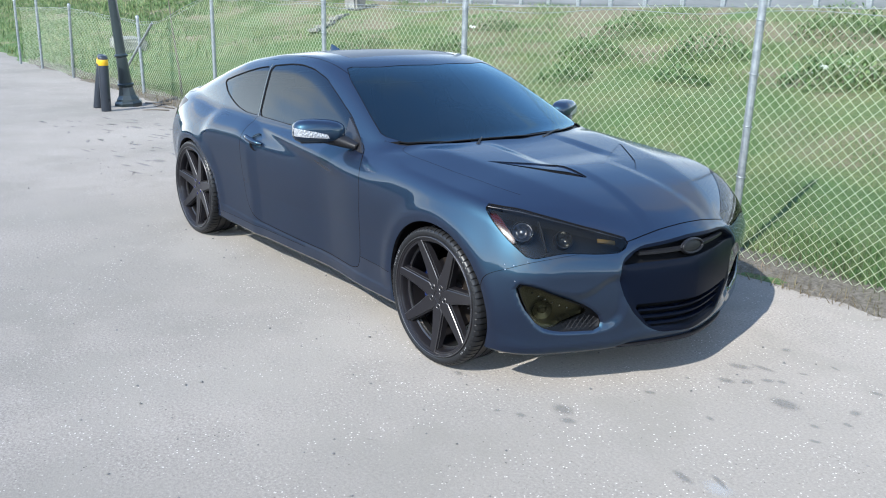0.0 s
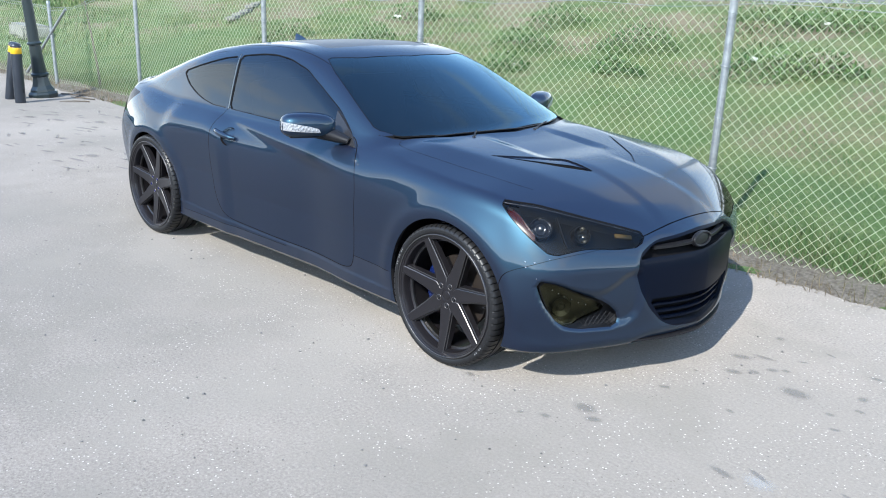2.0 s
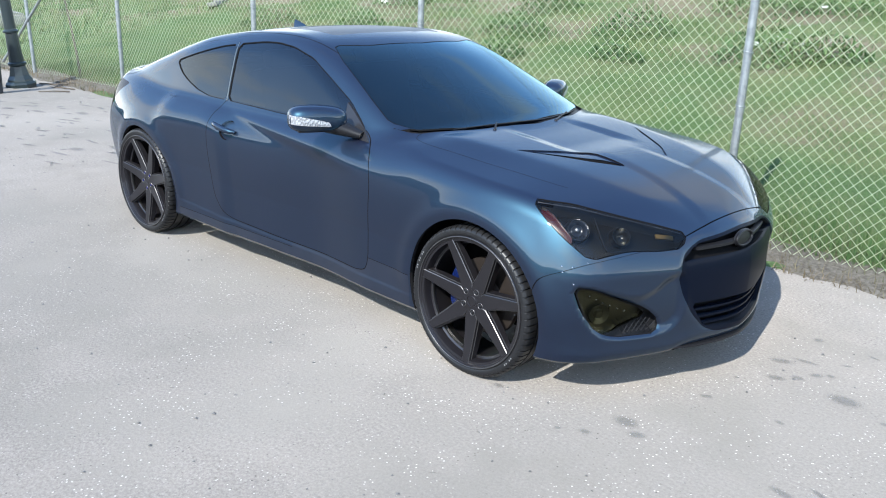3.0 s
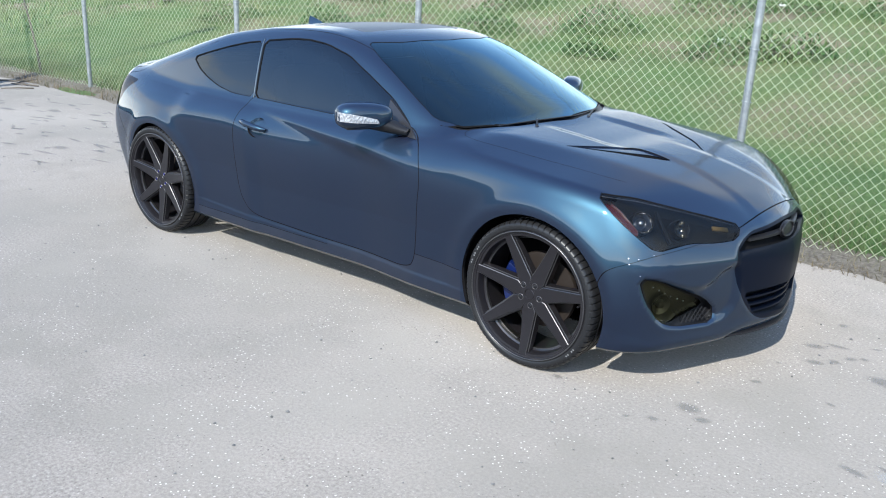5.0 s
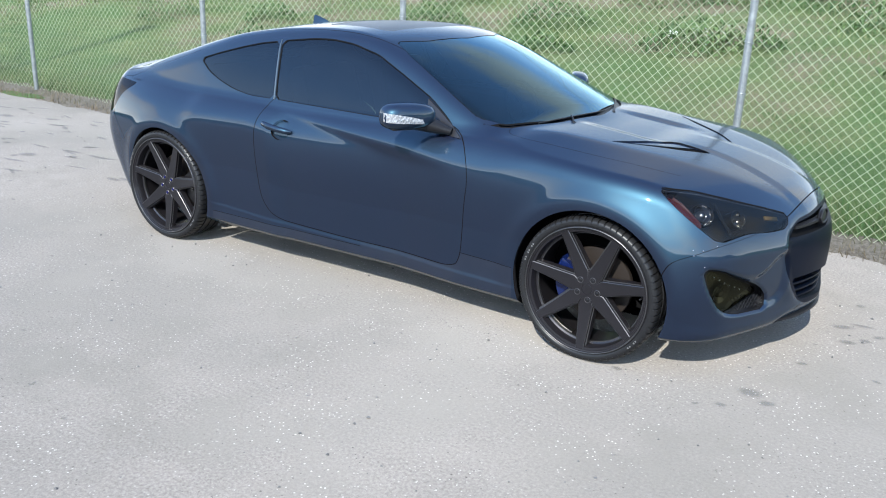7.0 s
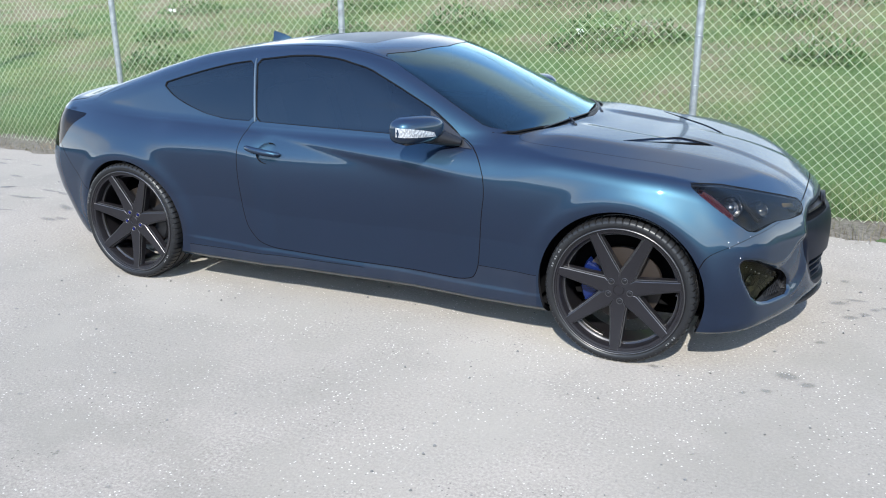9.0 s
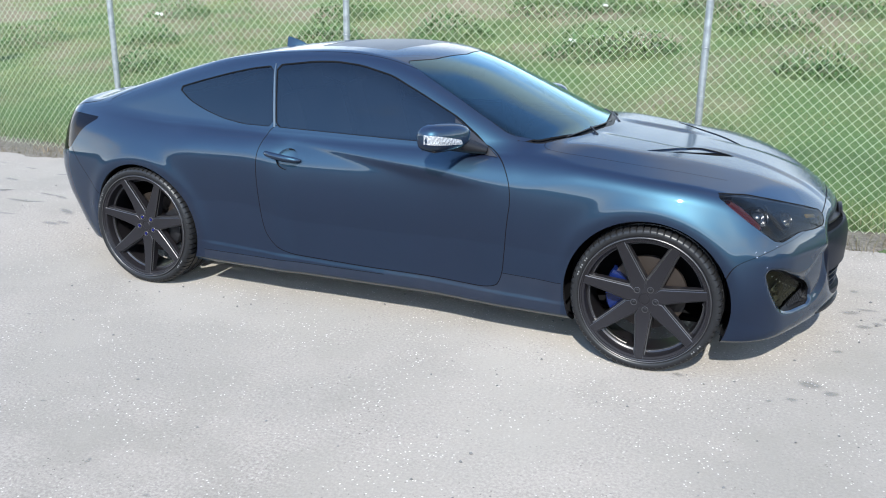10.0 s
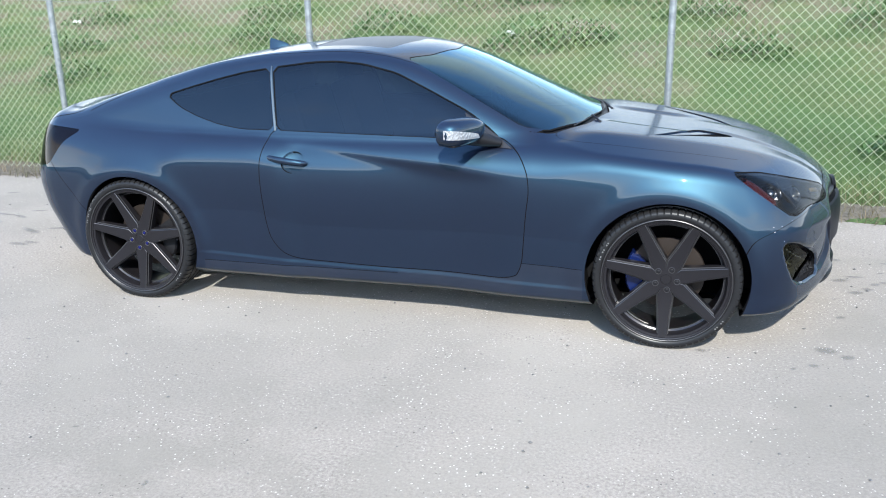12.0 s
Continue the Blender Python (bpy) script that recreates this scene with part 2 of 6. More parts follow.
def bank_mat():
    m = mat("grassy_soil", (0.08, 0.11, 0.03), 0.95, spec=0.2)
    v = coords(m)
    low = m.node_tree.nodes.new("ShaderNodeSeparateXYZ")
    ln(m, v, low.inputs[0])
    lush = nd(m, "ShaderNodeMapRange", From_Min=3.5, From_Max=7.5, To_Min=-0.14, To_Max=0.03)
    ln(m, low.outputs["Y"], lush.inputs["Value"])
    a = ramp(m, maths(m, "ADD", tex(m, v, 0.7, 6), lush.outputs[0]), (0.34, (0.115, 0.185, 0.070)), (0.47, (0.165, 0.200, 0.090)), (0.58, (0.240, 0.205, 0.140)))
    b = ramp(m, tex(m, v, 26.0, 6, 0.7), (0.3, (0.55, 0.55, 0.55)), (0.7, (1.25, 1.25, 1.2)))
    put(m, "Base Color", mixc(m, 1.0, a, b, "MULTIPLY"))
    bump(m, tex(m, v, 14.0, 8, 0.75), 0.8, 0.05)
    return m


def leaf_mat(name, a, b, c):
    m = mat(name, a, 0.55, spec=0.3)
    geo = m.node_tree.nodes.new("ShaderNodeNewGeometry")
    v = coords(m)
    base = ramp(m, geo.outputs["Random Per Island"], (0.0, a), (0.55, b), (1.0, c))
    patch = ramp(m, tex(m, v, 1.2, 6), (0.36, (0.60, 0.72, 0.58)), (0.64, (1.28, 1.10, 1.04)))
    put(m, "Base Color", mixc(m, 1.0, base, patch, "MULTIPLY"))
    return m


def soil_mat():
    m = mat("brown_litter_soil", (0.2, 0.16, 0.12), 0.95, spec=0.2)
    v = coords(m)
    put(m, "Base Color", mixc(m, ramp(m, tex(m, v, 30.0, 6, 0.7), (0.35, (0, 0, 0)), (0.65, (1, 1, 1))), ramp(m, tex(m, v, 2.0, 4), (0.35, (0.085, 0.070, 0.052)), (0.65, (0.14, 0.122, 0.095))), (0.21, 0.19, 0.16)))
    bump(m, tex(m, v, 45.0, 6, 0.7), 0.7, 0.02)
    return m


SOIL = soil_mat()
GROUND, STAIN, BANK = ground_mat(), stain_mat(), bank_mat()
GRASS = leaf_mat("grass_blades", (0.082, 0.148, 0.056), (0.134, 0.214, 0.088), (0.222, 0.250, 0.136))
WEED = leaf_mat("broad_weed_leaves", (0.066, 0.132, 0.047), (0.104, 0.186, 0.070), (0.155, 0.222, 0.102))
STRAW = leaf_mat("dry_litter", (0.11, 0.090, 0.058), (0.17, 0.145, 0.10), (0.26, 0.225, 0.165))
UNSEEN_BELT = leaf_mat("unseen_belt_foliage", (0.012, 0.022, 0.008), (0.020, 0.035, 0.012), (0.03, 0.045, 0.018))
PETAL = mat("white_petals", (0.8, 0.8, 0.76), 0.6)
CONCRETE = mat("weathered_concrete", (0.24, 0.24, 0.225), 0.9)
put(CONCRETE, "Base Color", ramp(CONCRETE, tex(CONCRETE, coords(CONCRETE), 5.0, 7, 0.65), (0.3, (0.14, 0.14, 0.125)), (0.7, (0.31, 0.305, 0.285))))
spark = nd(CLEAR, "ShaderNodeTexVoronoi", Scale=110.0)
ln(CLEAR, coords(CLEAR, (1, 1, 0.6)), spark.inputs["Vector"])
bump(CLEAR, spark.outputs["Distance"], 0.45, 0.012)
BARRIER = mat("grey_barrier_concrete", (0.12, 0.13, 0.13), 0.85)
put(BARRIER, "Base Color", ramp(BARRIER, tex(BARRIER, coords(BARRIER, (0.3, 1, 2)), 2.0, 6, 0.6), (0.3, (0.095, 0.105, 0.105)), (0.7, (0.150, 0.160, 0.160))))
BARK = mat("grey_bark", (0.12, 0.10, 0.08), 0.9)
ROADM = mat("road_asphalt", (0.16, 0.16, 0.165), 0.9)


# ---- mesh helpers ----
def mesh_of(name, verts, faces, material, normals=None, smooth=True):
    me = bpy.data.meshes.new(name)
    me.from_pydata([tuple(v) for v in verts], [], [tuple(f) for f in faces])
    me.materials.append(material)
    if smooth:
        me.polygons.foreach_set("use_smooth", [True] * len(me.polygons))
    me.update()
    if normals is not None:
        me.normals_split_custom_set_from_vertices([tuple(n) for n in normals])
    return me


def fast_mesh(name, verts, tris, material, smooth=False):
    me = bpy.data.meshes.new(name)
    n, k = len(tris), tris.shape[1]
    me.vertices.add(len(verts))
    me.vertices.foreach_set("co", np.asarray(verts, np.float32).ravel())
    me.loops.add(n * k)
    me.loops.foreach_set("vertex_index", np.asarray(tris, np.int32).ravel())
    me.polygons.add(n)
    me.polygons.foreach_set("loop_start", np.arange(0, n * k, k, dtype=np.int32))
    me.polygons.foreach_set("use_smooth", np.full(n, smooth))
    me.materials.append(material)
    me.update(calc_edges=True)
    me.validate()
    return me


def thing(name, loc=(0, 0, 0), label="", category="", group="", kind="", data=None):
    ob = new(name, data)
    ob.location = loc
    return tagged(ob, label, category, group, kind)


def part_of(parent, name, me, m=None, label=""):
    ob = new(name, me)
    ob.parent = parent
    if m is not None:
        ob.matrix_basis = m
    return tagged(ob, label)


def part(name, bm, material, parent, label="", m=None, smooth=True, angle=40):
    me = bpy.data.meshes.new(name)
    bmesh.ops.recalc_face_normals(bm, faces=bm.faces)
    if smooth:
        for f in bm.faces:
            f.smooth = True
        for e in bm.edges:
            if len(e.link_faces) == 2 and e.calc_face_angle(0) > radians(angle):
                e.smooth = False
    bm.to_mesh(me)
    bm.free()
    me.materials.append(material)
    return part_of(parent, name, me, m, label)


def box(bm, cx, cy, cz, sx, sy, sz, rot=None, bevel=0.0):
    m = Matrix.Translation((cx, cy, cz)) @ (rot or Matrix()) @ Matrix.Diagonal((sx, sy, sz, 1))
    g = bmesh.ops.create_cube(bm, size=1, matrix=m)
    if bevel:
        es = list({e for v in g["verts"] for e in v.link_edges})
        bmesh.ops.bevel(bm, geom=es, offset=bevel, segments=2, affect="EDGES", profile=0.6)
    return g


def tube(bm, pts, r, seg=8, cap=True):
    """A round tube along pts; r: one radius, or one a point."""
    pts = [Vector(p) for p in pts]
    rs = r if isinstance(r, (list, tuple)) else [r] * len(pts)
    rings = []
    for i, p in enumerate(pts):
        d = (pts[min(i + 1, len(pts) - 1)] - pts[max(i - 1, 0)]).normalized()
        side = d.cross(Vector((0, 0, 1)) if abs(d.z) < 0.95 else Vector((1, 0, 0))).normalized()
        up = side.cross(d)
        rings.append([bm.verts.new(p + rs[i] * (math.cos(a) * side + math.sin(a) * up)) for a in (k * math.tau / seg for k in range(seg))])
    for a, b in zip(rings, rings[1:]):
        for k in range(seg):
            bm.faces.new((a[k], a[(k + 1) % seg], b[(k + 1) % seg], b[k]))
    if cap:
        bm.faces.new(rings[0])
        bm.faces.new(rings[-1][::-1])


def lathe(bm, prof, seg=48, axis="Z", a0=0.0, a1=math.tau, closed=False):
    """Turns the profile (radius, height) about an axis."""
    full = abs(a1 - a0 - math.tau) < 1e-6
    n = seg if full else seg + 1
    rings = []
    for i in range(n):
        a = a0 + (a1 - a0) * i / seg
        c, s = math.cos(a), math.sin(a)
        rings.append([bm.verts.new((r * c, r * s, h) if axis == "Z" else (r * c, h, r * s)) for r, h in prof])
    for i in range(seg):
        A, B = rings[i], rings[(i + 1) % n]
        for k in range(len(prof) - (0 if closed else 1)):
            k2 = (k + 1) % len(prof)
            try:
                bm.faces.new((A[k], B[k], B[k2], A[k2]))
            except ValueError:
                pass
    bmesh.ops.remove_doubles(bm, verts=bm.verts, dist=1e-5)


# ---- the car's skin: a smooth solid, sampled along rays and cut into panels ----
def curve(pairs, soft=0.06):
    """A smooth function of one variable through the pairs (x, value)."""
    xs, ys = np.array(pairs, float).T
    lo, hi = xs[0] - 0.5, xs[-1] + 0.5
    g = np.linspace(lo, hi, 1500)
    v = np.interp(g, xs, ys)
    s0, s1 = (ys[1] - ys[0]) / (xs[1] - xs[0]), (ys[-1] - ys[-2]) / (xs[-1] - xs[-2])
    v = np.where(g < xs[0], ys[0] + s0 * (g - xs[0]), np.where(g > xs[-1], ys[-1] + s1 * (g - xs[-1]), v))
    step = g[1] - g[0]
    k = np.arange(-int(3 * soft / step), int(3 * soft / step) + 1) * step
    w = np.exp(-0.5 * (k / soft) ** 2)
    pad = len(k) // 2
    vv = np.concatenate([v[0] + s0 * step * np.arange(-pad, 0), v, v[-1] + s1 * step * np.arange(1, pad + 1)])
    v = np.convolve(vv, w / w.sum(), "valid")
    return lambda x: np.interp(x, g, v)


def smax(a, b, k):
    h = np.maximum(k - np.abs(a - b), 0) / k
    return np.maximum(a, b) + h * h * k * 0.25


def smin(a, b, k):
    return -smax(-a, -b, k)


def step01(t):
    t = np.clip(t, 0, 1)
    return t * t * (3 - 2 * t)


WHEEL_R, WHEEL_F, HUB_Z = 0.0, 2.82, 0.335
deck = curve([(-1.0, 0.975), (-0.80, 1.003), (-0.45, 1.01), (0.5, 1.0), (1.9, 1.0), (2.25, 0.985), (2.6, 0.955), (3.0, 0.905), (3.25, 0.850), (3.45, 0.772), (3.62, 0.680)], 0.07)
crown = curve([(-1.0, 0.05), (0.0, 0.08), (2.0, 0.06), (2.6, 0.045), (3.05, 0.030), (3.25, 0.045), (3.5, 0.065)], 0.10)
roof = curve([(-0.75, 0.965), (-0.42, 1.078), (0.0, 1.205), (0.35, 1.288), (0.70, 1.341), (1.0, 1.361), (1.25, 1.362), (1.50, 1.335), (1.72, 1.265), (2.45, 0.955), (2.8, 0.79)], 0.075)
half = curve([(-1.0, 0.68), (-0.6, 0.816), (-0.25, 0.896), (0.05, 0.925), (0.5, 0.912), (1.2, 0.906), (1.9, 0.901), (2.5, 0.914), (2.85, 0.930), (3.05, 0.924), (3.2, 0.906), (3.5, 0.840)], 0.12)
ridge = curve([(-0.9, 0.67), (-0.4, 0.70), (0.05, 0.72), (0.19, 0.735), (0.24, 0.77), (0.31, 0.825), (0.48, 0.84), (0.74, 0.85), (0.86, 0.80), (1.0, 0.778), (1.5, 0.785), (1.75, 0.790), (1.95, 0.802), (2.16, 0.805), (2.45, 0.785), (2.66, 0.772), (2.85, 0.745), (3.02, 0.69), (3.18, 0.61), (3.4, 0.54)], 0.045)
nose = curve([(0.10, 3.56), (0.20, 3.625), (0.35, 3.655), (0.52, 3.658), (0.62, 3.648), (0.70, 3.62), (0.80, 3.555), (0.95, 3.43)], 0.035)
tail = curve([(0.10, -0.66), (0.25, -0.81), (0.45, -0.930), (0.60, -0.965), (0.75, -0.935), (0.90, -0.90), (0.97, -0.875), (1.05, -0.85)], 0.03)
cab_y = curve([(-0.6, 0.665), (-0.1, 0.745), (0.3, 0.785), (0.84, 0.80), (1.5, 0.805), (2.1, 0.795), (2.5, 0.74)], 0.12)


def skin(x, y, z):
    """Negative inside the car's body; y is taken as its distance from the middle."""
    y = np.abs(y)
    dz = z - ridge(x)
    soft = np.sqrt(dz * dz + (0.016 + 0.045 * step01((x - 1.95) / 0.5) + 0.010 * step01((0.45 - x) / 0.3)) ** 2)
    up, dn = (soft + dz) / 2, (soft - dz) / 2
    w = half(x) - 0.26 * up - 0.62 * up ** 2 + 0.013 * (1 - np.exp(-dn / 0.07)) - 0.066 * dn - 0.10 * np.minimum(dn, 0.3) ** 2
    t = np.clip((x - 0.9) / 0.9, 0, 1)
    s = 0.014 + 0.022 * t
    scoop = step01((x - 0.86) / 0.14) * step01((2.15 - x) / 0.5)
    w = w + 0.72 * s * scoop * (np.tanh((z - spear(x)) / s) - 0.3)
    w = w + (0.003 * np.exp(-((z - 0.225) / 0.05) ** 2) + 0.0035 * step01((door_foot(x) - 0.002 - z) / 0.022)) * step01((x - 0.3) / 0.2) * step01((2.55 - x) / 0.2)
    w = w - 0.9 * np.maximum(0.20 - z, 0)
    for c, r in ((WHEEL_R, 0.398), (WHEEL_F, 0.410)):
        d = np.hypot(x - c, z - HUB_Z)
        w = w + 0.010 * np.exp(-((d - r) / 0.050) ** 2) * step01((z - 0.18) / 0.2)
    side = (y - w) * 0.97
    hood = step01((x - 2.2) / 0.3)
    ry = hood_ridge(x)
    off = y - ry
    fall = (np.sqrt(off ** 2 + 0.03 ** 2) + off) / 2
    plain = crown(x) * (y / 0.8) ** 2.2
    shaped = 0.008 * (y / 0.8) ** 2 + (crown(x) + 0.005) * fall / (0.82 - ry) + 0.010 * step01((0.30 - y) / 0.10) * step01((x - 2.35) / 0.25) * step01((2.95 - x) / 0.2) - 0.005 * step01((hood_dome(x) - y) / 0.09) * step01((x - 2.85) / 0.25)
    top = deck(x) - (1 - hood) * plain - hood * shaped
    lid = (z - top) * 0.96
    # the chin flares out below a shallow valley under the fog lamps
    wing = step01((y - 0.30) / 0.16)
    flare = 0.011 * np.exp(-((z - 0.255 + 0.03 * wing) / 0.040) ** 2) - 0.006 * wing * np.exp(-((z - 0.345) / 0.05) ** 2) + 0.005 * wing * np.exp(-((z - 0.575) / 0.035) ** 2)
    front = (x - (nose(z) + flare - 0.275 * (y / 0.8) ** 1.55)) * 0.92
    rear = (tail(z) + 0.25 * (y / 0.8) ** 2.2 - x) * 0.95
    floor = 0.165 + 0.02 * step01((x - 3.0) / 0.4) - z
    low = smax(side, lid, 0.13 - 0.075 * hood)
    low = smax(low, front, 0.13)
    low = smax(low, rear, 0.11)
    low = smax(low, floor, 0.03)
    cy = cab_y(x) - 0.36 * np.maximum(z - 0.93, 0) - 0.20 * np.maximum(z - 0.93, 0) ** 2
    xx = x + 0.26 * y ** 2 * step01((x - 0.9) / 0.6) - 0.20 * y ** 2 * step01((0.5 - x) / 0.6)
    cab = smax(y - cy, (z - roof(xx) + 0.028 * (y / 0.6) ** 2) * 0.94, 0.10)
    cab = smax(cab, 0.7 - z, 0.02)
    cab = smax(cab, rear, 0.10)
    return smin(low, cab, 0.03)


hood_ridge = curve([(2.0, 0.66), (2.4, 0.60), (2.8, 0.535), (3.1, 0.47), (3.35, 0.37), (3.6, 0.22)], 0.1)
hood_dome = curve([(2.6, 0.17), (3.1, 0.19), (3.6, 0.26)], 0.1)


door_foot = curve([(0.0, 0.33), (0.8, 0.298), (1.2, 0.283), (2.2, 0.272), (2.6, 0.27)], 0.1)
spear = curve([(0.8, 0.905), (0.95, 0.893), (1.6, 0.822), (2.2, 0.765)], 0.06)


def gradient(P):
    e, out = 1e-3, []
    for k in range(3):
        d = np.zeros(3)
        d[k] = e
        a, b = P + d, P - d
        out.append(skin(a[:, 0], a[:, 1], a[:, 2]) - skin(b[:, 0], b[:, 1], b[:, 2]))
    g = np.array(out).T
    return g / np.linalg.norm(g, axis=1)[:, None]


def shoot(eye, way, reach=2.0):
    """The outermost point of the skin on each ray from inside the body."""
    near, far = np.zeros(len(eye)), np.full(len(eye), reach)
    hit = lambda s: skin(*(eye + way * s[:, None]).T)
    steps = np.linspace(0.02, reach, 160)
    inside = np.array([hit(np.full(len(eye), s)) < 0 for s in steps])
    last = len(steps) - 1 - np.argmax(inside[::-1], axis=0)
    near, far = steps[last], steps[np.minimum(last + 1, len(steps) - 1)]
    for _ in range(22):
        m = (near + far) / 2
        neg = hit(m) < 0
        near, far = np.where(neg, m, near), np.where(neg, far, m)
    return eye + way * ((near + far) / 2)[:, None]


NU, NV = 470, 262
u = np.linspace(0, 1, NU)
yaw = np.interp(u, [0, 0.13, 0.68, 1], [-90, 0, 0, 90])
xo = np.interp(u, [0, 0.13, 0.68, 1], [-0.70, -0.25, 2.75, 3.42])
phi = np.interp(np.linspace(0, 1, NV), [0, 0.07, 0.13, 0.32, 0.53, 0.78, 1], [-72, -32, -22, -9, 22, 52, 90])
UU, VV = np.meshgrid(np.arange(NU), np.arange(NV), indexing="ij")
yw, ph = np.radians(yaw[UU.ravel()]), np.radians(phi[VV.ravel()])
way = np.stack([np.sin(yw) * np.cos(ph), -np.cos(yw) * np.cos(ph), np.sin(ph)], 1)
way[np.abs(way) < 1e-9] = 0
eye = np.stack([xo[UU.ravel()], np.zeros(NU * NV), np.full(NU * NV, 0.50)], 1)
SV = shoot(eye, way)
SV[np.abs(SV[:, 1]) < 1e-6, 1] = 0.0
q = (UU[:-1, :-1] * NV + VV[:-1, :-1]).ravel()
ST = np.concatenate([np.stack([q, q + NV, q + NV + 1], 1), np.stack([q, q + NV + 1, q + 1], 1)])
SL = np.zeros(len(ST), int)
LABELS = ["skin"]


def lab(name):
    if name not in LABELS:
        LABELS.append(name)
    return LABELS.index(name)


def cut(field, name, among=("skin",), band=0.0):
    """Cuts the skin along field = 0 and names what lies on the negative side (or within the band about 0)."""
    global SV, ST, SL
    for lev in ((0.0,) if not band else (-band, band)):
        f = field(SV) - lev
        f = np.where(np.abs(f) < 1e-5, 1e-5, f)
        pick = np.isin(SL, [lab(a) for a in among])
        s = f[ST] < 0
        cross = pick & (s.any(1)) & (~s.all(1))
        ids = np.where(cross)[0]
        # neighbours of cut edges are split too, so that no seam opens
        T = ST[ids]
        edges = np.sort(np.concatenate([T[:, [0, 1]], T[:, [1, 2]], T[:, [2, 0]]]), 1)
        es = f[edges] < 0
        edges = np.unique(edges[es[:, 0] != es[:, 1]], axis=0)
        if not len(edges):
            continue
        a, b = SV[edges[:, 0]], SV[edges[:, 1]]
        t = np.clip(f[edges[:, 0]] / (f[edges[:, 0]] - f[edges[:, 1]]), 0.02, 0.98)
        base = len(SV)
        SV = np.concatenate([SV, a + (b - a) * t[:, None]])
        key = {(int(i), int(j)): base + n for n, (i, j) in enumerate(edges)}
        out, labs = [], []
        for i in ids:
            tri, sg = ST[i], s[i]
            lone = [k for k in range(3) if sg[k] != sg[(k + 1) % 3] and sg[k] != sg[(k + 2) % 3]][0]
            p, q1, q2 = (int(tri[(lone + d) % 3]) for d in range(3))
            m1, m2 = key[min(p, q1), max(p, q1)], key[min(p, q2), max(p, q2)]
            out += [(p, m1, m2), (m1, q1, q2), (m1, q2, m2)]
            labs += [SL[i]] * 3
        keep = np.ones(len(ST), bool)
        keep[ids] = False
        ST = np.concatenate([ST[keep], np.array(out)])
        SL = np.concatenate([SL[keep], np.array(labs)])
    c = SV[ST].mean(1)
    v = field(c)
    pick = np.isin(SL, [lab(a) for a in among])
    SL = np.where(pick & ((np.abs(v) < band) if band else (v < 0)), lab(name), SL)


def outline(points, soft=1):
    """Signed distance (negative inside) to a closed outline with softened corners."""
    p = np.array(points, float)
    for r in (0.022, 0.008)[:soft] if soft < 2 else (0.045, 0.018, 0.007):
        n = np.roll(p, -1, 0)
        d = np.linalg.norm(n - p, axis=1)
        f = np.minimum(r / np.maximum(d, 1e-6), 0.3)[:, None]
        p = np.stack([p * (1 - f) + n * f, p * f + n * (1 - f)], 1).reshape(-1, 2)
    a, b = p, np.roll(p, -1, 0)

    def sd(P):
        best, inside = np.full(len(P), 1e9), np.zeros(len(P), bool)
        for (ax, ay), (bx, by) in zip(a, b):
            dx, dy = bx - ax, by - ay
            px, py = P[:, 0] - ax, P[:, 1] - ay
            t = np.clip((px * dx + py * dy) / (dx * dx + dy * dy + 1e-12), 0, 1)
            best = np.minimum(best, (px - t * dx) ** 2 + (py - t * dy) ** 2)
            c = ((ay > P[:, 1]) != (by > P[:, 1])) & (P[:, 0] < dx * (P[:, 1] - ay) / (dy + 1e-12) + ax)
            inside ^= c
        return np.where(inside, -1, 1) * np.sqrt(best)

    return sd


def on_side(points, rounds=2, ymin=0.45):
    sd = outline(points, rounds)
    return lambda P: np.where(np.abs(P[:, 1]) > ymin, sd(P[:, [0, 2]]), 1.0)


def on_top(points, rounds=2, zmin=0.6, xmax=9):
    """Outline given as (x, distance from the middle)."""
    sd = outline(points, rounds)
    return lambda P: np.where((P[:, 2] > zmin) & (P[:, 0] < xmax), sd(np.stack([P[:, 0], np.abs(P[:, 1])], 1)), 1.0)


def on_nose(points, rounds=2):
    """Outline given as (distance from the middle, z)."""
    sd = outline(points, rounds)
    return lambda P: np.where(P[:, 0] > 3.2, sd(np.stack([np.abs(P[:, 1]), P[:, 2]], 1)), 1.0)


def on_corner(points, rounds=2):
    """Outline given as (place along the front corner, z)."""
    sd = outline(points, rounds)
    return lambda P: np.where(P[:, 0] > 2.9, sd(np.stack([P[:, 0] * 0.758 - np.abs(P[:, 1]) * 0.653, P[:, 2]], 1)), 1.0)


def grow(field, d):
    return lambda P: field(P) - d


def arch(c, r):
    return lambda P: np.where(np.abs(P[:, 1]) > 0.62, np.hypot(P[:, 0] - c, (P[:, 2] - HUB_Z)) - r, 1.0)


# wheel arches
cut(arch(WHEEL_F, 0.372), "void")
cut(arch(WHEEL_R, 0.362), "void")
# lamps, grille and fog recesses
headlight = on_corner([(1.785, 0.838), (1.95, 0.820), (2.094, 0.788), (2.30, 0.737), (2.43, 0.700), (2.41, 0.655), (2.30, 0.655), (2.17, 0.668), (2.09, 0.658), (2.015, 0.642), (1.905, 0.72), (1.83, 0.785)], 1)
fog = on_corner([(1.955, 0.530), (2.05, 0.520), (2.28, 0.415), (2.345, 0.345), (2.33, 0.302), (2.15, 0.308), (2.07, 0.335), (1.995, 0.43)], 1)
scoop_edge = on_corner([(1.935, 0.545), (2.06, 0.540), (2.20, 0.488), (2.28, 0.500), (2.35, 0.570), (2.44, 0.575), (2.47, 0.40), (2.42, 0.300), (2.33, 0.282), (2.13, 0.288), (2.05, 0.315), (1.975, 0.42)], 2)
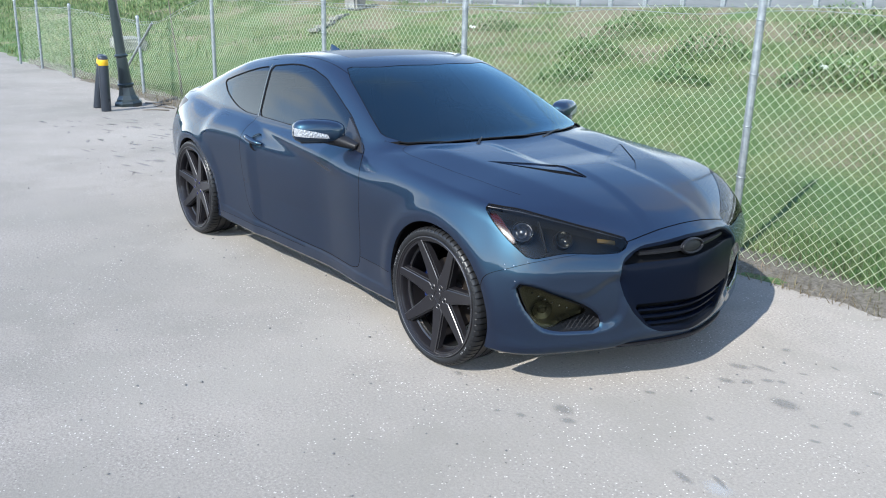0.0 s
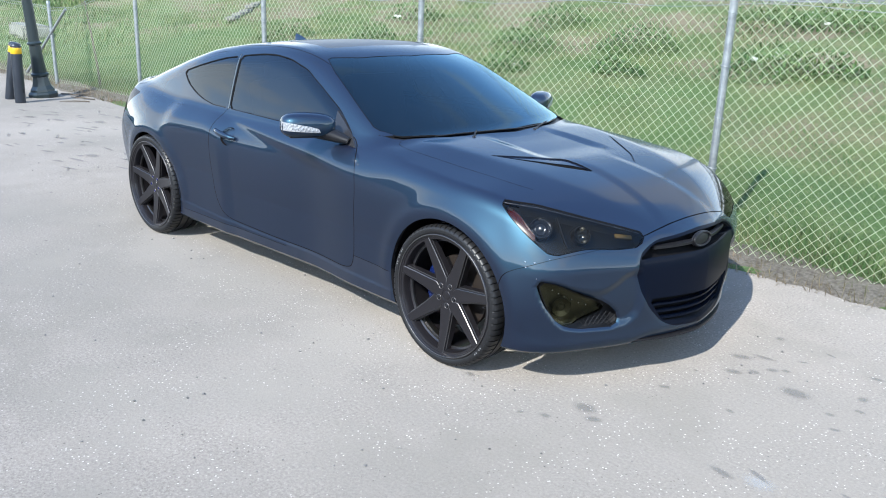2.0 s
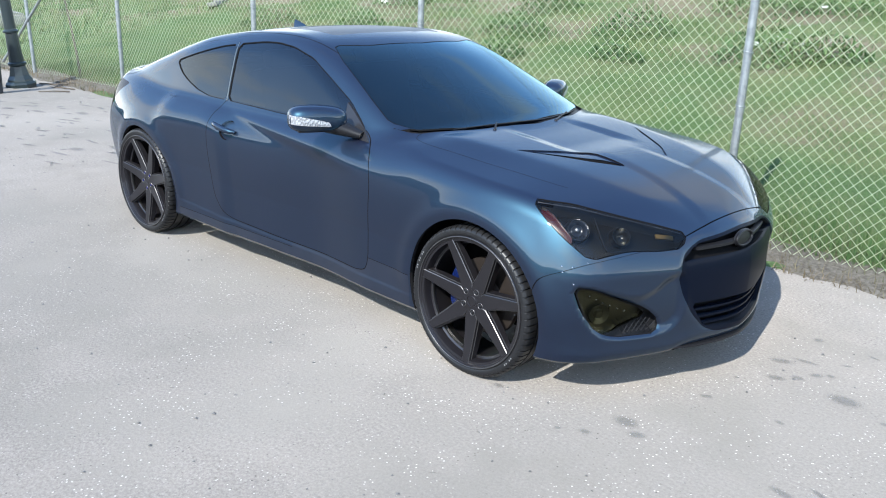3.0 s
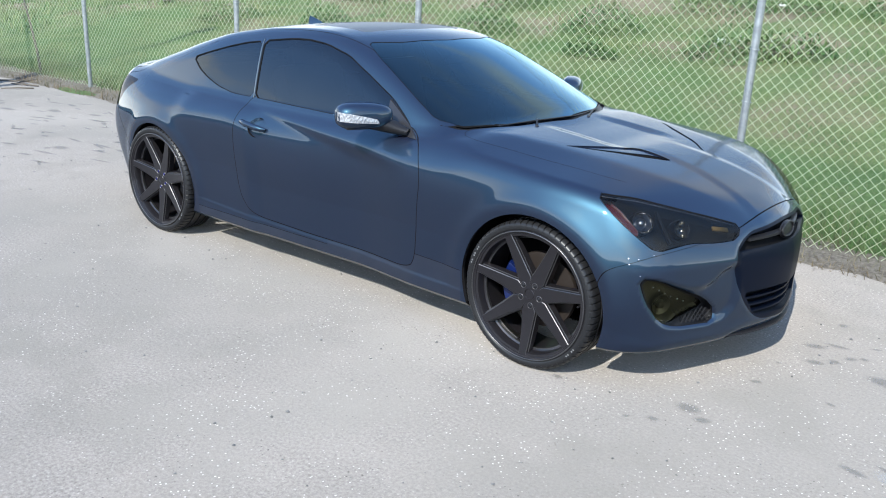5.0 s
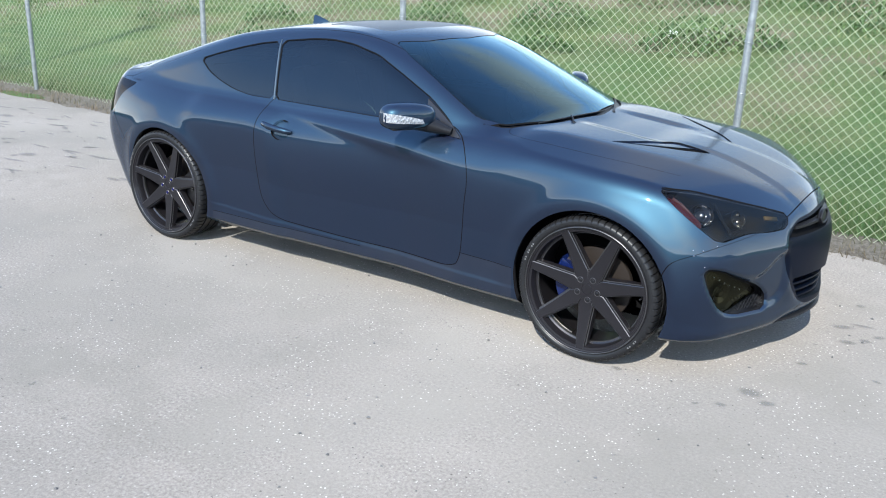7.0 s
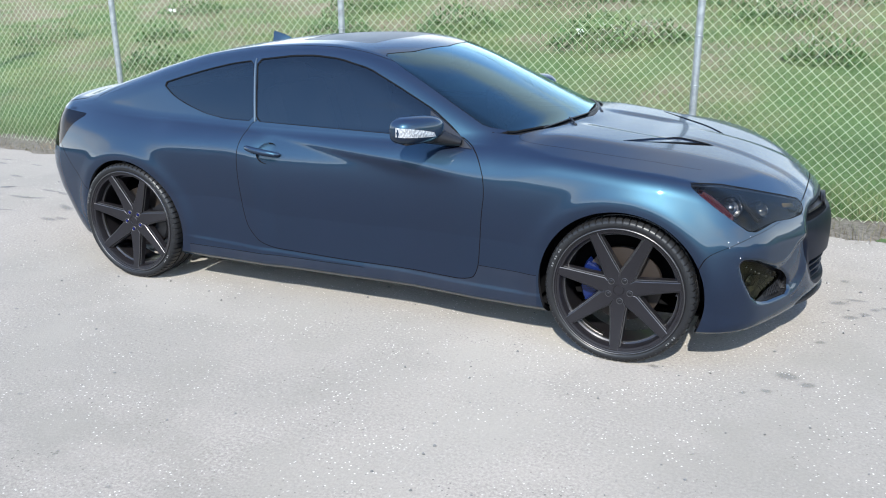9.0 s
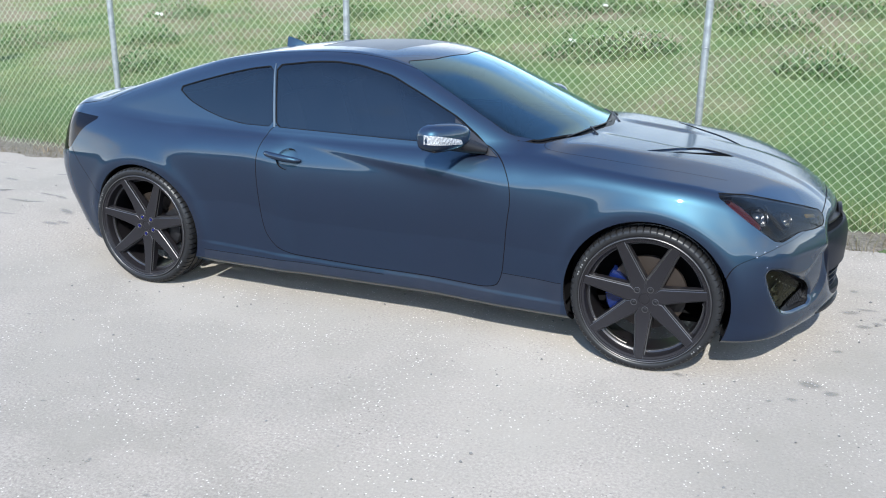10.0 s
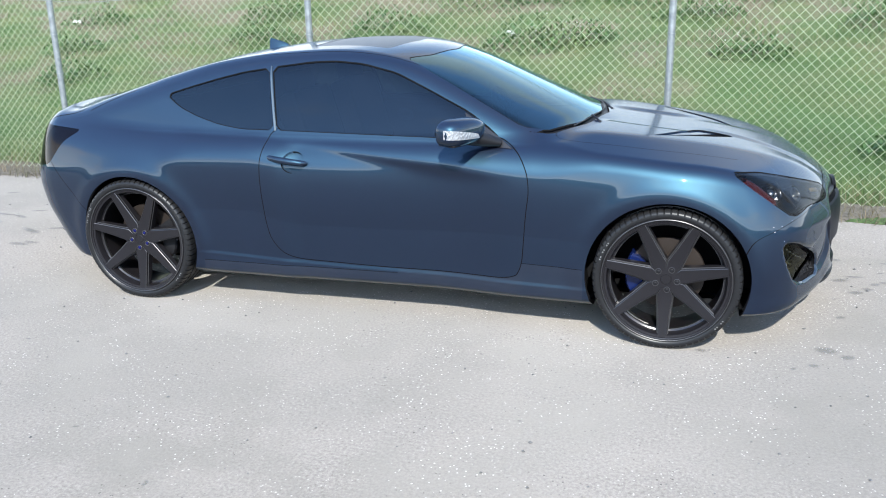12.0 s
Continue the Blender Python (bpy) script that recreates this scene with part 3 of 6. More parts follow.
grille = on_nose([(-0.4, 0.690), (0.0, 0.690), (0.34, 0.672), (0.455, 0.595), (0.385, 0.40), (0.24, 0.262), (0.0, 0.238), (-0.4, 0.238)], 2)
slot = on_nose([(-0.4, 0.679), (0.0, 0.679), (0.325, 0.662), (0.432, 0.600), (0.33, 0.606), (0.0, 0.603), (-0.4, 0.603)], 1)
lower = on_nose([(-0.4, 0.40), (0.0, 0.40), (0.36, 0.412), (0.26, 0.290), (0.0, 0.262), (-0.4, 0.262)], 1)
lip = on_nose([(-0.4, 0.215), (0.0, 0.215), (0.38, 0.222), (0.42, 0.20), (0.0, 0.188), (-0.4, 0.188)], 1)
red_strip = on_corner([(1.805, 0.820), (1.858, 0.808), (1.955, 0.705), (1.918, 0.695), (1.835, 0.772)], 1)
vent = on_top([(2.70, 0.515), (2.90, 0.17), (3.0, 0.165), (3.10, 0.175), (2.99, 0.30)], 1, 0.7)
cut(headlight, "headlight")
cut(red_strip, "headlight_red", ("headlight",))
cut(grow(headlight, 0.0035), "headlight_gap")
cut(fog, "fog")
fog_lens = on_corner([(1.968, 0.521), (2.053, 0.511), (2.268, 0.411), (2.285, 0.378), (2.125, 0.318), (2.066, 0.336), (2.005, 0.43)], 1)
cut(fog_lens, "fog_lens", ("fog",))
cut(grow(fog, 0.0035), "fog_rim")
cut(slot, "slot")
cut(lower, "lower")
cut(grille, "grille")
cut(lip, "liplow")
tail_lamp = on_side([(-0.385, 0.912), (-0.50, 0.845), (-0.60, 0.715), (-0.75, 0.69), (-1.2, 0.69), (-1.2, 0.918), (-0.6, 0.918)], 1, 0.3)
cut(lambda P: np.where(P[:, 0] < 0, tail_lamp(P), 1.0), "tail_lamp")
# glass
door_glass = on_side([(0.845, 0.953), (0.782, 1.255), (1.0, 1.282), (1.13, 1.287), (1.28, 1.275), (1.46, 1.235), (1.637, 1.160), (1.85, 1.062), (1.97, 0.985), (2.02, 0.942), (1.4, 0.948)], 1, 0.5)
quarter_glass = on_side([(0.822, 0.953), (0.758, 1.250), (0.62, 1.230), (0.48, 1.198), (0.30, 1.150), (0.158, 1.108), (0.25, 1.05), (0.365, 1.008), (0.50, 0.972), (0.64, 0.953)], 1, 0.45)
cut(door_glass, "door_glass")
cut(quarter_glass, "quarter_glass")
glass_edge = lambda P: np.minimum(door_glass(P), quarter_glass(P))
cut(grow(glass_edge, 0.0035), "glass_trim")
shield = on_top([(1.60, -0.3), (1.60, 0.0), (1.555, 0.35), (1.475, 0.53), (1.62, 0.595), (1.95, 0.678), (2.11, 0.712), (2.22, 0.655), (2.345, 0.40), (2.405, 0.0), (2.405, -0.3)], 1, 0.9)
cut(vent, "vent")
cut(on_top([(2.715, 0.503), (2.985, 0.302), (3.09, 0.183), (3.01, 0.20), (2.925, 0.30)], 1, 0.7), "vent_slot", ("vent",))
cut(grow(vent, 0.006), "vent_edge")
cut(shield, "windshield")
cut(grow(shield, 0.005), "shield_trim")
cowl = on_top([(2.2, -0.3), (2.2, 0.7), (2.10, 0.745), (2.25, 0.682), (2.384, 0.41), (2.446, 0.0), (2.446, -0.3)], 1, 0.8)
cut(cowl, "cowl")
back_glass = on_top([(0.45, -0.3), (0.45, 0.0), (0.40, 0.50), (-0.05, 0.56), (-0.36, 0.52), (-0.40, 0.0), (-0.40, -0.3)], 1, 0.9)
cut(back_glass, "back_glass")
cut(grow(back_glass, 0.009), "back_trim")
sunroof = on_top([(0.90, -0.3), (0.90, 0.40), (1.33, 0.41), (1.37, 0.0), (1.37, -0.3)], 1, 1.2)
cut(grow(sunroof, 0.006), "roof_gap")
cut(sunroof, "sunroof", ("roof_gap",))
# panels and the gaps between them
GAP = 0.004
door = on_side([(0.825, 0.97), (0.797, 0.88), (0.785, 0.68), (0.795, 0.46), (0.83, 0.36), (0.925, 0.293), (1.4, 0.279), (2.09, 0.277), (2.142, 0.32), (2.165, 0.62), (2.185, 0.75), (2.15, 0.86), (2.075, 0.925), (1.99, 0.965)], 2, 0.5)
hood = on_top([(2.44, -0.3), (2.44, 0.0), (2.39, 0.40), (2.24, 0.69), (2.34, 0.73), (2.7, 0.715), (3.02, 0.672), (3.25, 0.56), (3.40, 0.40), (3.50, 0.20), (3.525, 0.0), (3.525, -0.3)], 2, 0.6)
bowl = on_side([(0.97 + 0.062 * math.cos(k * math.tau / 20), 0.806 + 0.054 * math.sin(k * math.tau / 20)) for k in range(20)], 1, 0.5)
cut(bowl, "bowl")
hood_side = lambda P: np.where(P[:, 0] < 3.10, hood(P), 1.0)
for f, w in ((door, 0.0021), (hood_side, 0.0013)):
    cut(f, "gap", band=w)
cut(door, "door")
cut(hood, "hood")
sill_line = lambda P: np.where((P[:, 0] > 0.40) & (P[:, 0] < 2.44), P[:, 2] - np.where(P[:, 0] > 1.5, 0.405 - 0.020 * P[:, 0], 0.252), 1.0)
cut(sill_line, "gap", band=0.0013)
cut(sill_line, "sill")
seam_x = curve([(0.15, 3.05), (0.50, 3.16), (0.565, 3.19), (0.60, 3.30), (0.645, 3.36), (0.66, 3.50), (0.80, 3.55)], 0.02)
bumper = lambda P: np.where((P[:, 0] > 3.0) & (P[:, 2] < 0.80), seam_x(P[:, 2]) - P[:, 0], 1.0)
cut(bumper, "gap", band=0.0026)
cut(bumper, "front_bumper")
fender = lambda P: np.where((P[:, 2] < 1.0), 2.10 + 0.22 * np.maximum(P[:, 2] - 0.80, 0) - P[:, 0], 1.0)
cut(fender, "fender")
rear_seam = lambda P: np.where(P[:, 2] < 0.745, P[:, 0] + 0.30 + 0.25 * np.maximum(P[:, 2] - 0.45, 0) * 4, 1.0)
cut(rear_seam, "gap", band=0.0022)
cut(rear_seam, "rear_bumper")
trunk = on_top([(-0.42, -0.3), (-0.42, 0.0), (-0.39, 0.56), (-0.50, 0.62), (-0.95, 0.60), (-1.1, 0.6), (-1.1, -0.3)], 1, 0.745)
cut(trunk, "gap", band=GAP)
cut(trunk, "trunk_lid")
rooftop = lambda P: np.where(P[:, 2] > 1.0, np.abs(P[:, 1]) - 0.57 - 0.3 * np.maximum(1.25 - P[:, 2], 0), 1.0)
cut(rooftop, "gap", band=0.0022)
cut(rooftop, "roof")

SN = gradient(SV)


def hollow(P):
    """How deep the grille panel, the fog recess and the scoop between them lie in the nose."""
    return 0.017 * step01(-scoop_edge(P) / 0.050) + 0.008 * step01((0.020 - grille(P)) / 0.055) + 0.012 * step01((0.016 - fog(P)) / 0.022)


front = np.where(SV[:, 0] > 3.0)[0]
P = SV[front]
slope = np.zeros((len(P), 3))
for k in (0, 1, 2):
    d = np.zeros(3)
    d[k] = 1e-3
    slope[:, k] = (hollow(P + d) - hollow(P - d)) / 2e-3
depth_at = hollow(P)
N = SN[front]
slope -= N * (slope * N).sum(1)[:, None]
SV[front] = P - N * depth_at[:, None]
SN[front] = (N + slope) / np.linalg.norm(N + slope, axis=1)[:, None]
SV[np.abs(SV[:, 1]) < 1e-4, 1] = 0.0


def panel(name, label, material, parent, sides="both", depth=0.012, sink=0.0, tag=""):
    """The faces of one label as a mesh with turned-in edges; sides: both halves in one mesh, or the right or left half."""
    T = ST[SL == lab(label)]
    if not len(T):
        return None
    ids, inv = np.unique(T, return_inverse=True)
    T = inv.reshape(-1, 3)
    V, N = SV[ids] - SN[ids] * sink, SN[ids]
    e = np.concatenate([T[:, [0, 1]], T[:, [1, 2]], T[:, [2, 0]]])
    k = np.sort(e, 1)
    uq, first, cnt = np.unique(k, axis=0, return_index=True, return_counts=True)
    rim = e[first[cnt == 1]]
    mid = np.abs(V[:, 1]) < 1e-5
    rim = rim[~(mid[rim[:, 0]] & mid[rim[:, 1]])]
    nv = len(V)
    V2 = np.concatenate([V, V - N * depth])
    N2 = np.concatenate([N, N])
    skirt = np.concatenate([np.stack([rim[:, 1], rim[:, 0], rim[:, 0] + nv], 1), np.stack([rim[:, 1], rim[:, 0] + nv, rim[:, 1] + nv], 1)])
    used = np.unique(np.concatenate([np.arange(nv), skirt.ravel()]))
    remap = np.zeros(2 * nv, int)
    remap[used] = np.arange(len(used))
    V2, N2 = V2[used], N2[used]
    T2 = remap[np.concatenate([T, skirt])]
    flip = lambda a: a * np.array([1, -1, 1])
    if sides == "left":
        V2, N2, T2 = flip(V2), flip(N2), T2[:, ::-1]
    elif sides == "both":
        n = len(V2)
        V2, N2, T2 = np.concatenate([V2, flip(V2)]), np.concatenate([N2, flip(N2)]), np.concatenate([T2, T2[:, ::-1] + n])
    me = mesh_of(name, V2, T2, material, N2)
    if depth > 0 and material in (PAINT, PAINT_GREYED):
        # the turned-in edges are black, the dark of the shut lines put into colour
        me.materials.append(MATTE)
        edge = np.zeros(len(T2), np.int32)
        edge[len(T) : len(T) + len(skirt)] = 1
        if sides == "both":
            edge[len(T2) // 2 :] = edge[: len(T2) // 2]
        me.polygons.foreach_set("material_index", edge)
    return part_of(parent, name, me, label=tag)


car = thing("car", label="dark navy blue metallic two-door sports coupe with gunmetal wheels, parked", category="car")
PARTS = {}
for name, label, material, depth, sink, tag in (
    ("hood", "hood", PAINT, 0.02, 0, ""),
    ("front_bumper", "front_bumper", PAINT, 0.01, 0, ""),
    ("roof", "roof", PAINT, 0.01, 0, ""),
    ("body_side", "skin", PAINT, 0.02, 0, ""),
    ("trunk_lid", "trunk_lid", PAINT, 0.02, 0, ""),
    ("rear_bumper", "rear_bumper", PAINT, 0.02, 0, ""),
    ("windshield", "windshield", GLASS_SHIELD, 0.004, 0.002, "dark tinted windshield glass"),
    ("rear_window", "back_glass", GLASS_SIDE, 0.004, 0.002, "dark tinted rear window glass"),
    ("windshield_seal", "shield_trim", MATTE, 0.006, 0.003, "black rubber seal"),
    ("rear_window_seal", "back_trim", BLACK, 0.006, 0.003, "black rubber seal"),
    ("cowl", "cowl", BLACK, 0.01, 0.016, "black plastic cowl panel"),
    ("sunroof", "sunroof", SUNROOF, 0.01, 0.001, "closed dusty dark glass sunroof panel"),
    ("grille_surround", "grille", SHADED_NAVY, 0.05, 0.0, "navy grille panel with its dim reflections put into the colour"),
    ("upper_grille", "slot", MATTE, -0.03, 0.045, "black upper grille slot"),
    ("lower_grille", "lower", MATTE, -0.04, 0.055, "black lower grille opening"),
    ("splitter_slot", "liplow", MATTE, 0.02, 0.02, "black slot above the lip"),
):
    PARTS[name] = panel(name, label, material, car, "both", depth, sink, tag)
for side in ("right", "left"):
    for name, label, material, depth, sink, tag in (
        ("front_fender", "fender", PAINT, 0.02, 0, ""),
        ("door", "door", PAINT, 0.02, 0, ""),
        ("sill", "sill", PAINT_GREYED, 0.02, 0, "greyer navy sill"),
        ("door_window", "door_glass", GLASS_SIDE, 0.004, 0.006, "dark tinted side glass"),
        ("quarter_window", "quarter_glass", GLASS_SIDE, 0.004, 0.006, "dark tinted quarter glass"),
        ("window_trim", "glass_trim", MATTE, 0.008, 0.002, "black window surround"),
        ("headlight", "headlight", LENS_SMOKED, 0.006, 0.001, "smoked headlight lens with dark housing"),
        ("headlight_seal", "headlight_gap", MATTE, 0.02, 0.008, "dark gap round the lamp"),
        ("side_reflector", "headlight_red", LENS_SMOKED, 0.006, 0.001, "smoked lens over a red reflector"),
        ("headlight_housing", "headlight", HOUSING, -0.065, 0.068, "black headlight housing"),
        ("reflector", "headlight_red", REDREF, -0.015, 0.022, "red side reflector"),
        ("fog_recess_rim", "fog_rim", MATTE, 0.03, 0.004, "black fog lamp bezel"),
        ("fog_recess", "fog", BLACK, -0.04, 0.045, "black fog lamp recess"),
        ("fog_lens", "fog_lens", LENS_FOG, 0.035, 0.012, "amber smoked fog lamp lens"),
        ("fog_reflector", "fog_lens", FOGBOWL, -0.02, 0.040, "yellowish fog lamp reflector"),
        ("hood_vent", "vent", PAINT, -0.005 if side == "right" else 0.0, 0.006 if side == "right" else 0.002, ""),
        ("hood_vent_slot", "vent_slot", MATTE if side == "right" else PAINT, -0.010 if side == "right" else 0.0, 0.014 if side == "right" else 0.004, "dark opening of the hood vent" if side == "right" else ""),
        ("hood_vent_edge", "vent_edge", PAINT, 0.008 if side == "right" else 0.0, 0.0, ""),
        ("handle_bowl", "bowl", PAINT, -0.015, 0.017, ""),
        ("tail_reflector", "tail_lamp", REDREF, -0.01, 0.022, "dark red tail light reflector"),
        ("tail_light", "tail_lamp", LENS_TAIL, 0.01, 0.001, "smoked dark red tail light"),
    ):
        PARTS[name, side] = panel(name, label, material, car, side, depth, sink, tag)
for label, sink in (("gap", 0.008), ("roof_gap", 0.004)):
    tagged(panel("panel_gap", label, MATTE, car, "both", 0.02, sink, "dark shut line between panels"), kind="stuff")


def top_z(x, y):
    """The height of the skin over the plan."""
    lo, hi = 0.5, 1.6
    for z in np.linspace(1.6, 0.5, 220):
        if skin(np.array([x]), np.array([y]), np.array([z]))[0] < 0:
            lo = z
            hi = z + 0.006
            break
    for _ in range(14):
        m = (lo + hi) / 2
        if skin(np.array([x]), np.array([y]), np.array([m]))[0] < 0:
            lo = m
        else:
            hi = m
    return lo


def side_y(x, z):
    """The half width of the skin at the height z."""
    ys = np.linspace(1.1, 0.3, 500)
    f = skin(np.full(500, x), ys, np.full(500, z))
    return ys[np.argmax(f < 0)]


def front_x(y, z):
    xs = np.linspace(3.9, 2.6, 700)
    f = skin(xs, np.full(700, y), np.full(700, z))
    x = xs[np.argmax(f < 0)]
    return x - hollow(np.array([[x, -abs(y), z]]))[0]


# inner shell that closes the body behind its gaps
T = ST[np.isin(SL, [lab(n) for n in ("skin", "fender", "hood", "front_bumper", "rear_bumper", "trunk_lid", "door", "sill", "tail_lamp", "gap")])]
T = T[SV[T][:, :, 2].max(1) < 0.93 + 0.6 * (SV[T][:, :, 0].min(1) > 2.2)]
ids, inv = np.unique(T, return_inverse=True)
V = SV[ids] - SN[ids] * 0.03
V = np.concatenate([V, V * np.array([1, -1, 1])])
T = inv.reshape(-1, 3)
part_of(car, "inner_shell", fast_mesh("inner_shell", V, np.concatenate([T, T[:, ::-1] + len(ids)]), MATTE), label="black inner body shell")

bm = bmesh.new()
box(bm, 1.35, 0, 0.215, 2.0, 1.50, 0.05, bevel=0.015)
box(bm, 2.95, 0, 0.23, 0.80, 0.95, 0.05, bevel=0.015)
box(bm, -0.45, 0, 0.26, 0.75, 1.05, 0.06, bevel=0.015)
box(bm, 1.3, 0, 0.24, 3.8, 0.95, 0.05, bevel=0.015)
part("floor_pan", bm, MATTE, car, "black underbody")

# wheel liners
for cx in (WHEEL_F, WHEEL_R):
    for sy in (-1, 1):
        bm = bmesh.new()
        lathe(bm, [(0.395, 0.0), (0.395, 0.24), (0.05, 0.30)], 40, "Y", radians(-15), radians(195))
        part("wheel_liner", bm, MATTE, car, "black wheel arch liner", pose(cx, sy * (0.875 if cx > 1 else 0.835), HUB_Z, 0, 0, 0 if sy < 0 else 180))

# wheels
RT = 0.338
LUGS = 5
tyre_prof = [(0.284, -0.100), (0.291, -0.110), (0.298, -0.119), (0.308, -0.1235), (0.318, -0.1225), (0.327, -0.117), (0.3335, -0.108), (0.337, -0.096),
             (RT, -0.058), (0.331, -0.056), (0.331, -0.047), (RT, -0.045), (RT, -0.006), (0.331, -0.004), (0.331, 0.004), (RT, 0.006), (RT, 0.045), (0.331, 0.047),
             (0.331, 0.056), (RT, 0.058), (0.337, 0.096), (0.327, 0.117), (0.308, 0.1235), (0.291, 0.110), (0.284, 0.100)]


def tyre_mesh():
    bm = bmesh.new()
    n, rings = 68, []
    for i in range(n):
        for frac, low in ((0.0, 0), (0.74, 0), (0.78, 1), (0.96, 1)):
            a = (i + frac) / n * math.tau
            ring = []
            for k, (r, h) in enumerate(tyre_prof):
                if low and 5 <= k <= 8:
                    r -= (0.003, 0.006, 0.007, 0.007)[k - 5]
                ring.append(bm.verts.new((r * math.cos(a + (0.05 * h)), h, r * math.sin(a + (0.05 * h)))))
            rings.append(ring)
    for A, B in zip(rings, rings[1:] + rings[:1]):
        for k in range(len(tyre_prof) - 1):
            bm.faces.new((A[k], B[k], B[k + 1], A[k + 1]))
    me = bpy.data.meshes.new("tyre")
    bmesh.ops.recalc_face_normals(bm, faces=bm.faces)
    for f in bm.faces:
        f.smooth = True
    for e in bm.edges:
        if e.calc_face_angle(0) > radians(30):
            e.smooth = False
    bm.to_mesh(me)
    bm.free()
    me.materials.append(RUBBER)
    return me


def rim_mesh():
    bm = bmesh.new()
    lathe(bm, [(0.284, -0.090), (0.2935, -0.112), (0.297, -0.119), (0.2945, -0.1225), (0.2895, -0.1225), (0.2865, -0.1165), (0.2815, -0.1150), (0.2795, -0.1105), (0.2700, -0.1085), (0.2660, -0.098), (0.2630, -0.070), (0.2560, -0.066), (0.2540, 0.02), (0.262, 0.10), (0.288, 0.112), (0.292, 0.104), (0.275, 0.09), (0.268, 0.0), (0.27, -0.06)], 84, "Y", closed=True)
    return bm


def spoke_bm():
    """One spoke along +x, its face towards -y."""
    bm = bmesh.new()
    rows = []
    for r, w, face, depth in ((0.045, 0.0205, -0.0872, 0.050), (0.076, 0.0350, -0.0874, 0.048), (0.098, 0.0325, -0.0886, 0.046), (0.15, 0.0275, -0.0930, 0.042), (0.21, 0.0235, -0.1010, 0.040), (0.25, 0.0210, -0.1075, 0.034), (0.279, 0.0195, -0.1125, 0.028)):
        c = 0.0026
        half_row = ((face, w - c), (face + c, w), (face + 0.012, w + 0.002), (face + 0.0125, w + 0.0055), (face + depth, w + 0.009))
        rows.append([bm.verts.new((r, f, -h)) for f, h in half_row[::-1]] + [bm.verts.new((r, f, h)) for f, h in half_row])
    for A, B in zip(rows, rows[1:]):
        for k in range(9):
            f = bm.faces.new((A[k], A[k + 1], B[k + 1], B[k]))
            f.material_index = 1 if k in (1, 3, 5, 7) else 0
        bm.faces.new((A[9], A[0], B[0], B[9]))
    bm.faces.new(rows[0])
    bm.faces.new(rows[-1][::-1])
    return bm


def disc_bm():
    bm = bmesh.new()
    lathe(bm, [(0.05, -0.045), (0.078, -0.045), (0.082, -0.040), (0.084, -0.018), (0.088, -0.014), (0.172, -0.014), (0.174, -0.010), (0.174, 0.008), (0.05, 0.008)], 64, "Y")
    return bm


